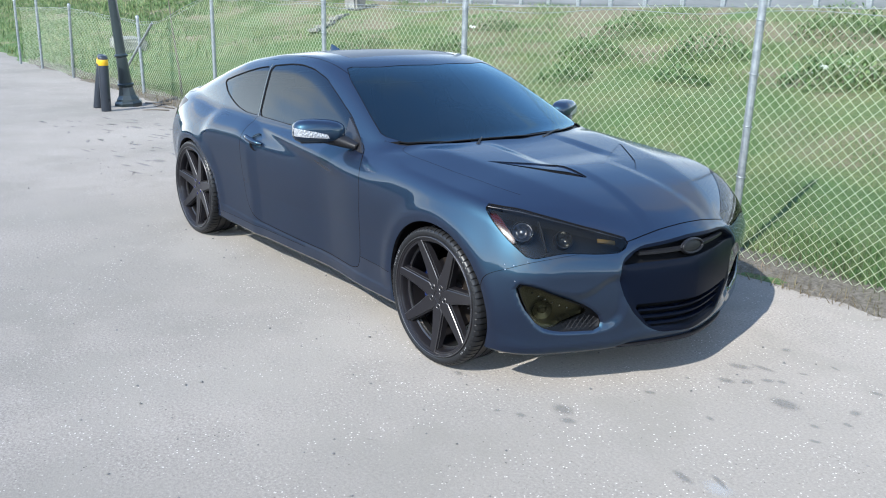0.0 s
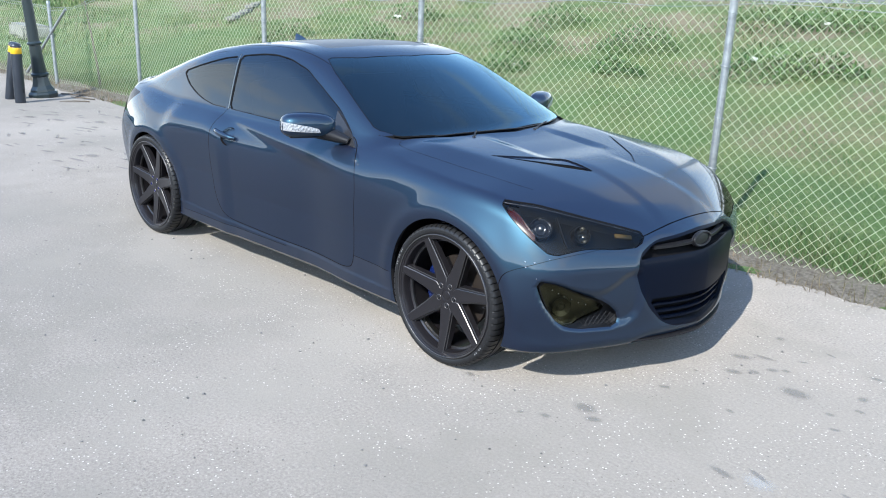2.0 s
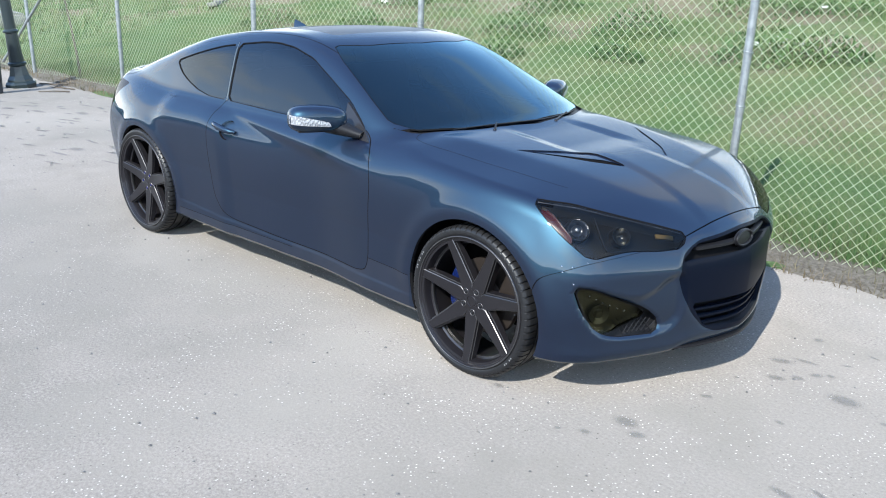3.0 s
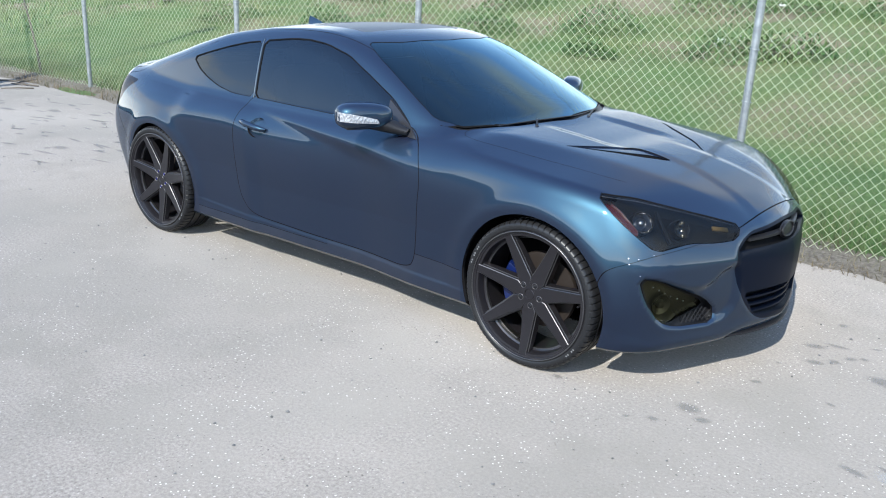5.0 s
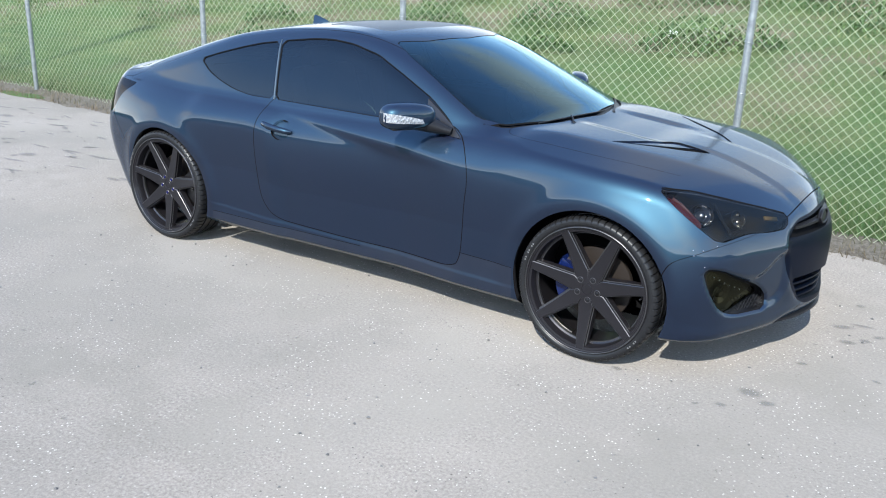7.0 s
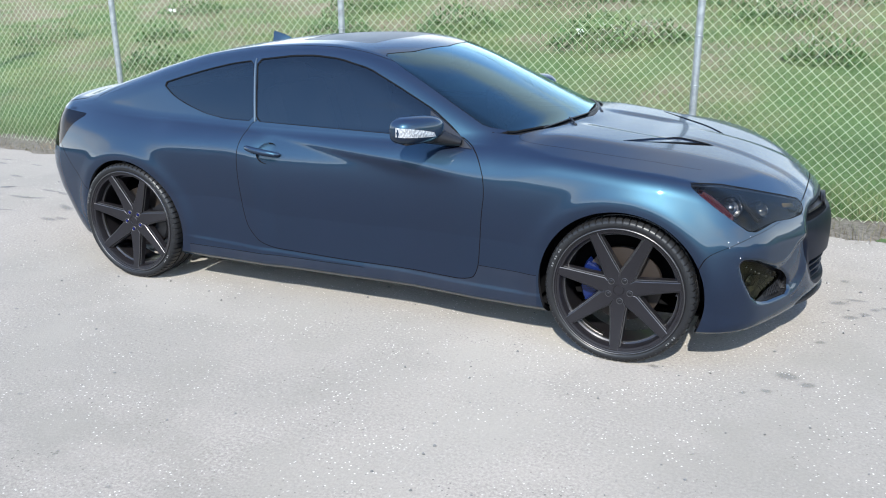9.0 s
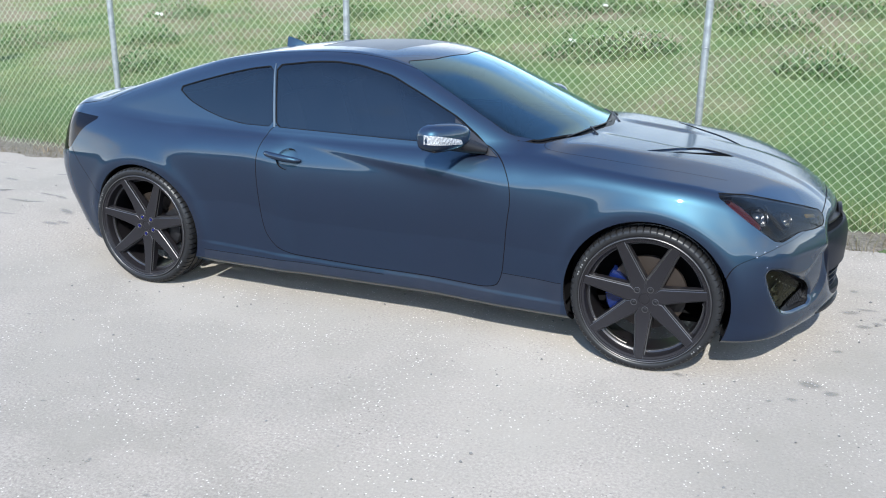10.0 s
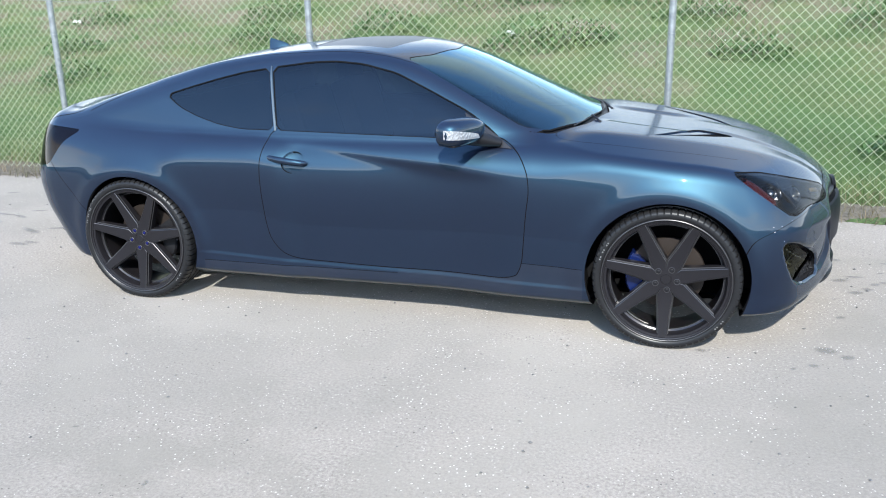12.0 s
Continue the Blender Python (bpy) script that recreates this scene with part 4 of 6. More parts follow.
def wheel(cx, sy, spin, lug_mat, front):
    m = pose(cx, sy * 0.795, HUB_Z + 0.003, 0, 0, 0 if sy < 0 else 180)
    hub = part("wheel", rim_mesh(), RIM, car, "gunmetal seven-spoke alloy wheel", m, angle=35)
    part_of(hub, "tyre", TYRE, label="black low-profile tyre with block tread")
    bm = bmesh.new()
    lathe(bm, [(0.2893, -0.1226), (0.2905, -0.1236), (0.2925, -0.1236), (0.2940, -0.1224)], 72, "Y")
    part("rim_lip", bm, RIMEDGE, hub, "worn bright rim edge")
    # paler ring standing for the light that the barrel step reflects
    bm = bmesh.new()
    lathe(bm, [(0.2562, -0.0665), (0.2530, -0.066), (0.2515, -0.058), (0.2540, -0.052)], 72, "Y")
    part("barrel_highlight", bm, RIMEDGE, hub, "paler ring standing for light on the barrel step")
    for k in range(7):
        spoke = part("spoke", spoke_bm(), RIM, hub, m=pose(0, 0, 0, 0, spin + k * 360 / 7, 0), angle=25)
        spoke.data.materials.append(RIMEDGE)
    bm = bmesh.new()
    lathe(bm, [(0.0, -0.0862), (0.021, -0.0862), (0.0225, -0.0845), (0.0245, -0.0845), (0.026, -0.0872), (0.060, -0.0868), (0.070, -0.0855), (0.074, -0.078), (0.076, -0.040), (0.0, -0.040)], 48, "Y")
    part("hub_centre", bm, RIM, hub, angle=30)
    for k in range(LUGS):
        a = radians(spin + (-28 if front else 28) + k * 72)
        bm = bmesh.new()
        lathe(bm, [(0.0, -0.0895), (0.0055, -0.0895), (0.0075, -0.0885), (0.0080, -0.0850), (0.0115, -0.0850)], 12, "Y")
        part("lug_nut", bm, lug_mat, hub, m=pose(0.051 * math.cos(a), -0.0015, 0.051 * math.sin(a)))
        bm = bmesh.new()
        lathe(bm, [(0.0112, -0.0868), (0.0125, -0.0882), (0.0142, -0.0882), (0.0155, -0.0868)], 14, "Y")
        part("lug_seat", bm, RIMEDGE, hub, "bright edge of a lug hole", pose(0.051 * math.cos(a), 0, 0.051 * math.sin(a)))
    for start, count in ((148, 8), (318, 6)):
        for k in range(count):
            if k in (2, 5):
                continue
            a = radians(start + k * 2.3)
            bm = bmesh.new()
            box(bm, 0, 0, 0, 0.006, 0.0012, 0.007)
            part("lettering_bar", bm, LETTER, hub, "worn pale tyre lettering", pose(0.312 * math.cos(a), -0.1238, 0.312 * math.sin(a)) @ pose(0, 0, 0, 0, -math.degrees(a) + 90, 0), smooth=False)
    if front:
        bm = bmesh.new()
        lathe(bm, [(0.2525, -0.052), (0.2475, -0.052), (0.2475, -0.022), (0.2525, -0.022)], 14, "Y", radians(222), radians(254), closed=True)
        bmesh.ops.holes_fill(bm, edges=[e for e in bm.edges if e.is_boundary])
        part("balance_weight", bm, STEEL, hub, "pale strip of balance weights in the barrel", angle=30)
    bm = bmesh.new()
    lathe(bm, [(0.0, -0.032), (0.004, -0.03), (0.004, 0), (0, 0)], 8, "Y")
    part("valve_stem", bm, BLACK, hub, m=pose(0.255, -0.080, 0.02))
    part("brake_disc", disc_bm(), RUSTY, car, "dull rusty steel brake disc", m @ pose(0, 0.02, 0))
    bm = bmesh.new()
    lathe(bm, [(0.115, -0.050), (0.185, -0.046), (0.192, -0.036), (0.192, 0.03), (0.115, 0.03)], 14, "Y", radians(148), radians(214), closed=True)
    bmesh.ops.holes_fill(bm, edges=[e for e in bm.edges if e.is_boundary])
    part("brake_caliper", bm, CALIPER if front else BLACK, car, "blue painted brake caliper" if front else "black brake caliper", m @ pose(0, 0.02, 0) @ (pose(0, 0, 0) if (sy < 0) == front else pose(0, 0, 0, 0, 180, 0)), angle=30)
    return hub


TYRE = tyre_mesh()
wheel(WHEEL_F, -1, 90, BLACK, True)
wheel(WHEEL_F, 1, 70, BLACK, True)
wheel(WHEEL_R, -1, 90, LUGBLUE, False)
wheel(WHEEL_R, 1, 30, LUGBLUE, False)


# door mirrors
def mirror_bm(sy):
    bm = bmesh.new()
    g = bmesh.ops.create_uvsphere(bm, u_segments=32, v_segments=20, radius=1.0)
    for v in g["verts"]:
        p = v.co
        s = lambda c, n: math.copysign(abs(c) ** n, c)
        x, y, z = s(p.x, 0.72), s(p.y, 0.62), s(p.z, 0.68)
        back = x < 0
        v.co = Vector((x * (0.035 if back else 0.088), y * (0.160 if y * sy < 0 else 0.125), z * 0.064 * (1 - 0.12 * max(0, -y * sy))))
    return bm


for sy, side in ((-1, "right"), (1, "left")):
    base = pose(1.850, sy * (0.972 if sy < 0 else 0.915), 1.006, 0, 0, 25 * sy)
    shell = part("door_mirror", mirror_bm(sy), PAINT, car, "navy door mirror with a clear turn signal", base)
    lower = bmesh.new()
    box(lower, 0, 0, 0, 0.095, 0.17, 0.020, bevel=0.009)
    part("mirror_base", lower, BLACK, shell, "black mirror underside", pose(0.012, 0, -0.050))
    glass = bmesh.new()
    bmesh.ops.create_circle(glass, cap_ends=True, radius=1.0, segments=28, matrix=pose(-0.0355, 0, 0.002, 0, -90, 0) @ Matrix.Diagonal((0.050, 0.105, 1, 1)))
    part("mirror_glass", glass, CHROME, shell, "mirror glass")
    lamp = bmesh.new()
    n = 20
    rows = []
    for i in range(n + 1):
        t = i / n
        ly = (0.1225 - 0.190 * t) * sy
        depth = 0.088 * max(0.01, 0.985 - (abs(ly) / (0.125 if ly * sy > 0 else 0.160)) ** 3.23) ** 0.36 + 0.003
        h0, h1 = -0.018 - 0.012 * t, 0.024 * (1 - t ** 1.7) - 0.012 * t
        if t > 0.99:
            h1 = h0 + 0.002
        rows.append([lamp.verts.new(p) for p in ((depth - 0.03, ly, h0), (depth * 0.97, ly, h0), (depth, ly, (h0 + h1) / 2), (depth * 0.985, ly, h1), (depth - 0.03, ly, h1))])
    for A, B in zip(rows, rows[1:]):
        for k in range(4):
            lamp.faces.new((A[k], A[k + 1], B[k + 1], B[k]))
    part("turn_signal", lamp, CLEAR, shell, "clear ribbed turn signal lens")
    arm = bmesh.new()
    tube(arm, [(1.868, sy * 0.93, 0.985), (1.915, sy * 0.88, 0.962), (1.965, sy * 0.845, 0.940), (2.025, sy * 0.82, 0.922)], [0.055, 0.050, 0.040, 0.024], 14)
    for v in arm.verts:
        v.co.z = 0.97 + (v.co.z - 0.97) * 0.75
    part("mirror_arm", arm, BLACK, car, "black mirror arm")
    # corner piece between the mirror and the window
    sail = bmesh.new()
    pts = [(1.835, 1.060), (1.91, 1.018), (2.00, 0.962), (2.085, 0.908), (1.98, 0.915), (1.86, 0.965)]
    outer = [sail.verts.new((x, sy * (side_y(x, z) + 0.006), z)) for x, z in pts]
    inner = [sail.verts.new((x, sy * (side_y(x, z) - 0.02), z)) for x, z in pts]
    sail.faces.new(outer)
    sail.faces.new(inner[::-1])
    for k in range(len(pts)):
        sail.faces.new((outer[k], outer[(k + 1) % len(pts)], inner[(k + 1) % len(pts)], inner[k]))
    part("mirror_sail", sail, SAIL, car, "black triangular mirror mount")
    # bright strip between door glass and quarter glass, and the sill strip of the window
    bm = bmesh.new()
    for x0, x1 in ((0.766, 0.774),):
        zs = np.linspace(0.950, 1.262, 12)
        A = [[bm.verts.new((x + 0.064 * (1.255 - z) / 0.30, sy * (side_y(x, z) + d), z)) for z in zs] for x, d in ((x0, -0.006), (x0, 0.004), (x1, 0.004), (x1, -0.006))]
        for P, Q in zip(A, A[1:]):
            for k in range(len(zs) - 1):
                bm.faces.new((P[k], Q[k], Q[k + 1], P[k + 1]))
    part("window_divider", bm, BRIGHT, car, "bright metal strip between the side windows")
    # handle in a shallow bowl
    zc, y0 = 0.818, side_y(0.95, 0.815)
    bm = bmesh.new()
    tube(bm, [(-0.115, 0.002, 0.012), (-0.095, 0.016, 0.010), (-0.045, 0.026, 0.004), (0.03, 0.030, -0.003), (0.080, 0.022, -0.009), (0.100, 0.004, -0.012)], [0.008, 0.014, 0.0165, 0.0165, 0.015, 0.008], 12)
    for v in bm.verts:
        v.co.y *= sy
    part("door_handle", bm, PAINT, car, "", pose(0.945, sy * (y0 - 0.003), zc))

# emblem, grille bars and lip
def nose_strip(name, z, y1, rz, rx, out, material, label="", n=24, zbend=0.0, taper=False):
    bm = bmesh.new()
    pts = []
    for i in range(n + 1):
        y = -y1 + 2 * y1 * i / n
        zz = z + zbend * (abs(y) / y1) ** 2
        pts.append((front_x(y, zz) + out, y, zz))
    rows = []
    for x, y, zz in pts:
        k = (1 - (abs(y) / y1) ** 6) if taper else 1.0
        rows.append([bm.verts.new((x + a, y, zz + b)) for a, b in ((-rx, -rz), (-rx + 2 * rx * k, -rz * 0.6), (-rx + 2 * rx * k, rz * 0.6), (-rx, rz))])
    for A, B in zip(rows, rows[1:]):
        for k in range(4):
            bm.faces.new((A[k], A[(k + 1) % 4], B[(k + 1) % 4], B[k]))
    bm.faces.new(rows[0])
    bm.faces.new(rows[-1][::-1])
    return part(name, bm, material, car, label)


for z, y1 in ((0.290, 0.25), (0.326, 0.285), (0.364, 0.315)):
    nose_strip("grille_slat", z, y1, 0.007, 0.012, -0.026, SHADED_NAVY, "dark grille slat", zbend=0.01)
nose_strip("upper_grille_bar", 0.632, 0.31, 0.010, 0.012, -0.022, BLACK, "black grille bar", zbend=0.004)
nose_strip("front_lip", 0.205, 0.44, 0.008, 0.020, 0.002, BLACK, "black front lip", zbend=0.012, taper=True)
bm = bmesh.new()
g = bmesh.ops.create_uvsphere(bm, u_segments=28, v_segments=10, radius=1.0, matrix=Matrix.Diagonal((0.012, 0.082, 0.038, 1)))
emblem = part("emblem", bm, BLACK, car, "plain dark oval emblem", pose(front_x(0, 0.636) - 0.016, 0, 0.636, 0, -10, 0))
bm = bmesh.new()
tube(bm, [(0.006, 0.073 * math.cos(a), 0.031 * math.sin(a)) for a in (k * math.tau / 36 for k in range(37))], 0.0055, 8, False)
part("emblem_ring", bm, BLACK, emblem, "dark oval ring", pose(0.004, 0, 0))
for dy, dz in ((0.36, 0.462), (0.315, 0.455)):
    bm = bmesh.new()
    bmesh.ops.create_uvsphere(bm, u_segments=10, v_segments=6, radius=0.004)
    part("plate_screw", bm, CHROME, car, "small bright screw", pose(front_x(dy, dz) - 0.009, -dy, dz))

# lamps' insides
def corner_pt(s, z, sink, sy):
    """A point under the skin of the front corner, from its place along the corner and its height."""
    k = np.linspace(1.0, 3.2, 900)
    x, y = s * 0.758 + k * 0.653, -s * 0.653 + k * 0.758
    i = len(k) - 1 - np.argmax(skin(x, y, np.full(900, z))[::-1] < 0)
    n = gradient(np.array([[x[i], y[i], z]]))[0]
    p = np.array([x[i], y[i], z])
    p = p - n * (sink + hollow(p[None] * np.array([1, -1, 1]))[0])
    return Vector((p[0], sy * p[1], p[2])), Vector((n[0], sy * n[1], n[2]))


for sy in (-1, 1):
    side = "right" if sy < 0 else "left"
    d = Vector((0.72, sy * 0.66, 0.10)).normalized()
    for s, z, r, ma, la, back in ((1.97, 0.752, 0.042, PROJECTOR, "projector lamp", 0.030), (2.155, 0.722, 0.036, BOWL, "dim reflector bowl", 0.040)):
        p, n = corner_pt(s, z, 0.0, sy)
        ax = (d * 0.35 + n * 0.65).normalized()
        m = Matrix.Translation(p - ax * back) @ ax.to_track_quat("Z", "Y").to_matrix().to_4x4()
        bm = bmesh.new()
        lathe(bm, [(0.0, -0.030), (r * 0.5, -0.024), (r * 0.85, -0.008), (r, 0.008), (r * 1.03, 0.009)], 28)
        bowl = part("lamp_bowl", bm, ma, PARTS["headlight", side], la, m)
        bm = bmesh.new()
        lathe(bm, [(r * 1.02, 0.007), (r * 1.05, 0.011), (r * 1.10, 0.011), (r * 1.16, 0.004), (r * 1.20, -0.035)], 28)
        part("lamp_shroud", bm, HOUSING, bowl, "black shroud round the lamp")
        bm = bmesh.new()
        lathe(bm, [(0.0, 0.008), (r * 0.2, 0.0065), (r * 0.38, 0.001), (r * 0.50, -0.006), (r * 0.56, -0.016), (r * 0.56, -0.024)] if ma is PROJECTOR else [(0.0, 0.004), (r * 0.12, 0.003), (r * 0.16, -0.006), (r * 0.16, -0.028)], 24)
        part("lamp_lens", bm, LAMPGLASS if ma is PROJECTOR else BOWL, bowl, "projector lens")
    p, n = corner_pt(2.335, 0.702, 0.016, sy)
    bm = bmesh.new()
    box(bm, 0, 0, 0, 0.085, 0.020, 0.008, bevel=0.003)
    part("amber_marker", bm, AMBER, PARTS["headlight", side], "amber marker reflector", Matrix.Translation(p) @ n.to_track_quat("Z", "Y").to_matrix().to_4x4() @ pose(0, 0, 0, 0, 0, 12 * sy))
    # dark rib between the two chambers
    a, b = corner_pt(2.035, 0.785, 0.014, sy)[0], corner_pt(2.085, 0.675, 0.020, sy)[0]
    bm = bmesh.new()
    tube(bm, [a, a.lerp(b, 0.5) + d * -0.008, b], [0.006, 0.008, 0.006], 8)
    part("lamp_rib", bm, HOUSING, PARTS["headlight", side], "dark rib between the lamp chambers")
    bm = bmesh.new()
    tube(bm, [corner_pt(a, b, 0.002, sy)[0] for a, b in ((1.805, 0.829), (1.88, 0.8225), (1.95, 0.8135), (2.03, 0.797), (2.094, 0.782), (2.20, 0.757), (2.30, 0.731), (2.40, 0.703))], 0.0018, 6)
    part("lens_edge", bm, RIMEDGE, PARTS["headlight", side], "pale upper edge of the lens")
    for s, z in ((1.905, 0.612), (1.945, 0.612), (1.908, 0.590), (2.005, 0.630), (1.955, 0.545)):
        bm = bmesh.new()
        bmesh.ops.create_uvsphere(bm, u_segments=8, v_segments=5, radius=0.0034)
        part("bumper_screw", bm, CHROME, car, "tiny bright screw head", Matrix.Translation(corner_pt(s, z, 0.001, sy)[0]))
    # row of small lamps and the bulb of the fog lamp
    for k in range(6):
        p, n = corner_pt(2.035 + 0.033 * k, 0.482 - 0.0165 * k, 0.022, sy)
        bm = bmesh.new()
        bmesh.ops.create_uvsphere(bm, u_segments=8, v_segments=6, radius=0.005)
        part("led", bm, CHROME, PARTS["fog_lens", side], "tiny clear lamp", Matrix.Translation(p))
    p, n = corner_pt(2.09, 0.395, 0.030, sy)
    bm = bmesh.new()
    lathe(bm, [(0.0, 0.016), (0.014, 0.012), (0.022, 0.0), (0.044, 0.010), (0.047, 0.006)], 24)
    part("fog_bulb", bm, FOGBOWL, PARTS["fog_lens", side], "round fog lamp bowl", Matrix.Translation(p) @ n.to_track_quat("Z", "Y").to_matrix().to_4x4())
    # lattice at the inner lower corner of the recess
    bm = bmesh.new()
    for k in range(7):
        for up in (1, -1):
            s0, z0 = 2.195 + 0.021 * k, 0.305
            s1, z1 = s0 + 0.045 * up, 0.365
            top = lambda q: 0.385 - 0.30 * max(0.0, q - 2.20)
            z1 = min(z1, top(s1))
            if not (2.11 < s1 < 2.36) or z1 < z0 + 0.015:
                continue
            tube(bm, [corner_pt(s0, z0, 0.020, sy)[0], corner_pt(s1, z1, 0.020, sy)[0]], 0.0022, 5)
    part("fog_vent_mesh", bm, LATTICE, PARTS["fog_recess", side], "dark grey lattice vent", smooth=False)

# wipers, aerial fin, sunroof deflector
def on_skin(pts, lift):
    return [(x, y, top_z(x, y) + lift) for x, y in pts]


for pts, ar in (([(2.325, -0.50), (2.355, -0.38), (2.38, -0.25), (2.405, -0.05), (2.412, 0.10)], (2.43, -0.32)), ([(2.412, 0.06), (2.40, 0.18), (2.365, 0.36), (2.31, 0.50), (2.27, 0.58)], (2.44, 0.16))):
    bm = bmesh.new()
    tube(bm, on_skin(pts, 0.001), 0.0035, 8)
    blade = part("wiper", bm, BLACK, car, "black windshield wiper")
    bm = bmesh.new()
    a, b = Vector((*ar, top_z(*ar) - 0.004)), Vector(on_skin([pts[2]], 0.010)[0])
    tube(bm, [a, a.lerp(b, 0.4) + Vector((0, 0, 0.006)), b], [0.008, 0.005, 0.0035], 8)
    bmesh.ops.create_uvsphere(bm, u_segments=12, v_segments=8, radius=0.011, matrix=Matrix.Translation(a))
    part("wiper_arm", bm, BLACK, blade)
bm = bmesh.new()
rows = []
for t in np.linspace(0, 1, 10):
    x = 0.43 + 0.13 * t
    h = 0.064 * (1 - t) ** 0.75 + 0.002
    w = 0.022 * math.sin(math.pi * min(1, 0.25 + 0.75 * t)) + 0.004
    z = top_z(x, 0) - 0.004
    rows.append([bm.verts.new(p) for p in ((x, -w, z), (x, -w * 0.35, z + h * 0.8), (x, 0, z + h), (x, w * 0.35, z + h * 0.8), (x, w, z))])
for A, B in zip(rows, rows[1:]):
    for k in range(4):
        bm.faces.new((A[k], A[k + 1], B[k + 1], B[k]))
bm.faces.new(rows[0])
part("aerial_fin", bm, PAINT, car, "navy shark fin aerial on the roof")

# cabin
def seat(x, y):
    bm = bmesh.new()
    box(bm, 0, 0, 0.30, 0.52, 0.50, 0.16, bevel=0.05)
    s = part("seat", bm, SEAT, car, "black leather bucket seat", pose(x, y, 0.22))
    bm = bmesh.new()
    box(bm, -0.28, 0, 0.62, 0.14, 0.48, 0.56, Matrix.Rotation(radians(-16), 4, "Y"), bevel=0.05)
    part("seat_back", bm, SEAT, s)
    bm = bmesh.new()
    box(bm, -0.37, 0, 0.92, 0.09, 0.24, 0.15, Matrix.Rotation(radians(-10), 4, "Y"), bevel=0.035)
    part("headrest", bm, SEAT, s)


seat(1.15, -0.36)
seat(1.15, 0.36)
bm = bmesh.new()
box(bm, 0.30, 0, 0.60, 0.5, 1.2, 0.14, bevel=0.04)
box(bm, 0.05, 0, 0.82, 0.14, 1.2, 0.45, Matrix.Rotation(radians(-25), 4, "Y"), bevel=0.04)
part("rear_bench", bm, SEAT, car, "black leather rear bench")
bm = bmesh.new()
rows = []
for y in np.linspace(-0.70, 0.70, 15):
    cx = 2.36 - 0.30 * y * y
    rows.append([bm.verts.new((cx + a, y, b)) for a, b in ((0.10, 0.70), (0.06, 0.875), (-0.10, 0.905), (-0.30, 0.895 + 0.03 * math.exp(-((y - 0.36) / 0.16) ** 2)), (-0.46, 0.84), (-0.50, 0.66))])
for A, B in zip(rows, rows[1:]):
    for k in range(5):
        bm.faces.new((A[k], A[k + 1], B[k + 1], B[k]))
part("dashboard", bm, CABIN, car, "black dashboard")
bm = bmesh.new()
tube(bm, [(0, 0.185 * math.cos(a), 0.185 * math.sin(a)) for a in (k * math.tau / 40 for k in range(41))], 0.016, 10, False)
box(bm, 0.02, 0, 0, 0.04, 0.14, 0.11, bevel=0.02)
for a in (0, 120, 240):
    box(bm, 0.012, 0.11 * math.cos(radians(a)), 0.11 * math.sin(radians(a)), 0.015, 0.12, 0.03, Matrix.Rotation(radians(a), 4, "X"))
part("steering_wheel", bm, GLOSSBLACK, car, "black steering wheel", pose(1.80, 0.36, 0.87, 0, -24, 0))
bm = bmesh.new()
box(bm, 1.66, 0, 1.20, 0.03, 0.20, 0.05, bevel=0.012)
part("rear_view_mirror", bm, MATTE, car, "black rear-view mirror")
# ---- ground ----
gm = bpy.data.meshes.new("ground")
gm.from_pydata([(-600, -600, 0), (600, -600, 0), (600, 600, 0), (-600, 600, 0)], [], [(0, 1, 2, 3)])
gm.materials.append(GROUND)
thing("ground", label="worn pale grey asphalt yard with fine aggregate and stains", category="ground", kind="structure", data=gm)

# unseen dark belts added behind the camera and beyond the road, for reflections
for a0, a1, far, tall in ((3.12, 6.70, 34, 5.0), (0.40, 1.90, 52, 6.0)):
    wa = np.linspace(a0, a1, 181)
    wr = far + 3 * np.sin(wa * 7) + 1.5 * np.sin(wa * 17 + 1)
    wh = (tall + 0.6 * np.sin(wa * 7) + 0.35 * np.sin(wa * 17 + 2)) * np.clip((wa - a0) / 0.5, 0.02, 1) * np.clip((a1 - wa) / 0.5, 0.02, 1)
    WV = []
    for f, d in ((0.0, 0.0), (0.3, -0.5), (0.6, 0.2), (0.85, 1.2), (1.0, 2.6), (0.95, 5.0), (0.0, 6.0)):
        r = wr + d * (1 + 0.2 * np.sin(wa * 40 + f * 5))
        WV.append(np.stack([r * np.cos(wa), r * np.sin(wa), wh * f - 0.1 + (1.6 if a0 < 1 else 0)], 1))
    wi = (np.arange(6)[:, None] * len(wa) + np.arange(len(wa) - 1)[None]).ravel()
    thing("woods", label="unseen dark green belt added to darken the reflections", category="woods", kind="stuff", data=fast_mesh("woods", np.concatenate(WV), np.stack([wi, wi + 1, wi + 1 + len(wa), wi + len(wa)], 1), UNSEEN_BELT))


# ---- fence ----
POSTS = [(2.68, 1.82, 1.80, 0.0), (-0.12, 1.70, 1.72, 0.0), (-2.64, 1.77, 1.70, 0.0), (-5.87, 1.89, 1.66, 0.0), (-8.40, 1.75, 1.24, -3.0), (-11.55, 1.53, 1.36, 6.0), (-13.7, 1.52, 1.40, 0.5), (-15.0, 1.40, 1.36, 1.5), (5.55, 1.95, 1.80, 0.0)]
fence_y = curve(sorted((p[0], p[1]) for p in POSTS), 0.25)
fence_top = curve([(-15.0, 1.20), (-11.6, 1.30), (-8.4, 1.17), (-7.6, 1.19), (-6.7, 1.45), (-5.9, 1.62), (-3.5, 1.60), (-1.4, 1.595), (0.4, 1.635), (2.7, 1.70), (5.5, 1.72)], 0.2)
fence = thing("fence", label="galvanised chain-link fence with steel posts and a slack top wire", category="fence")
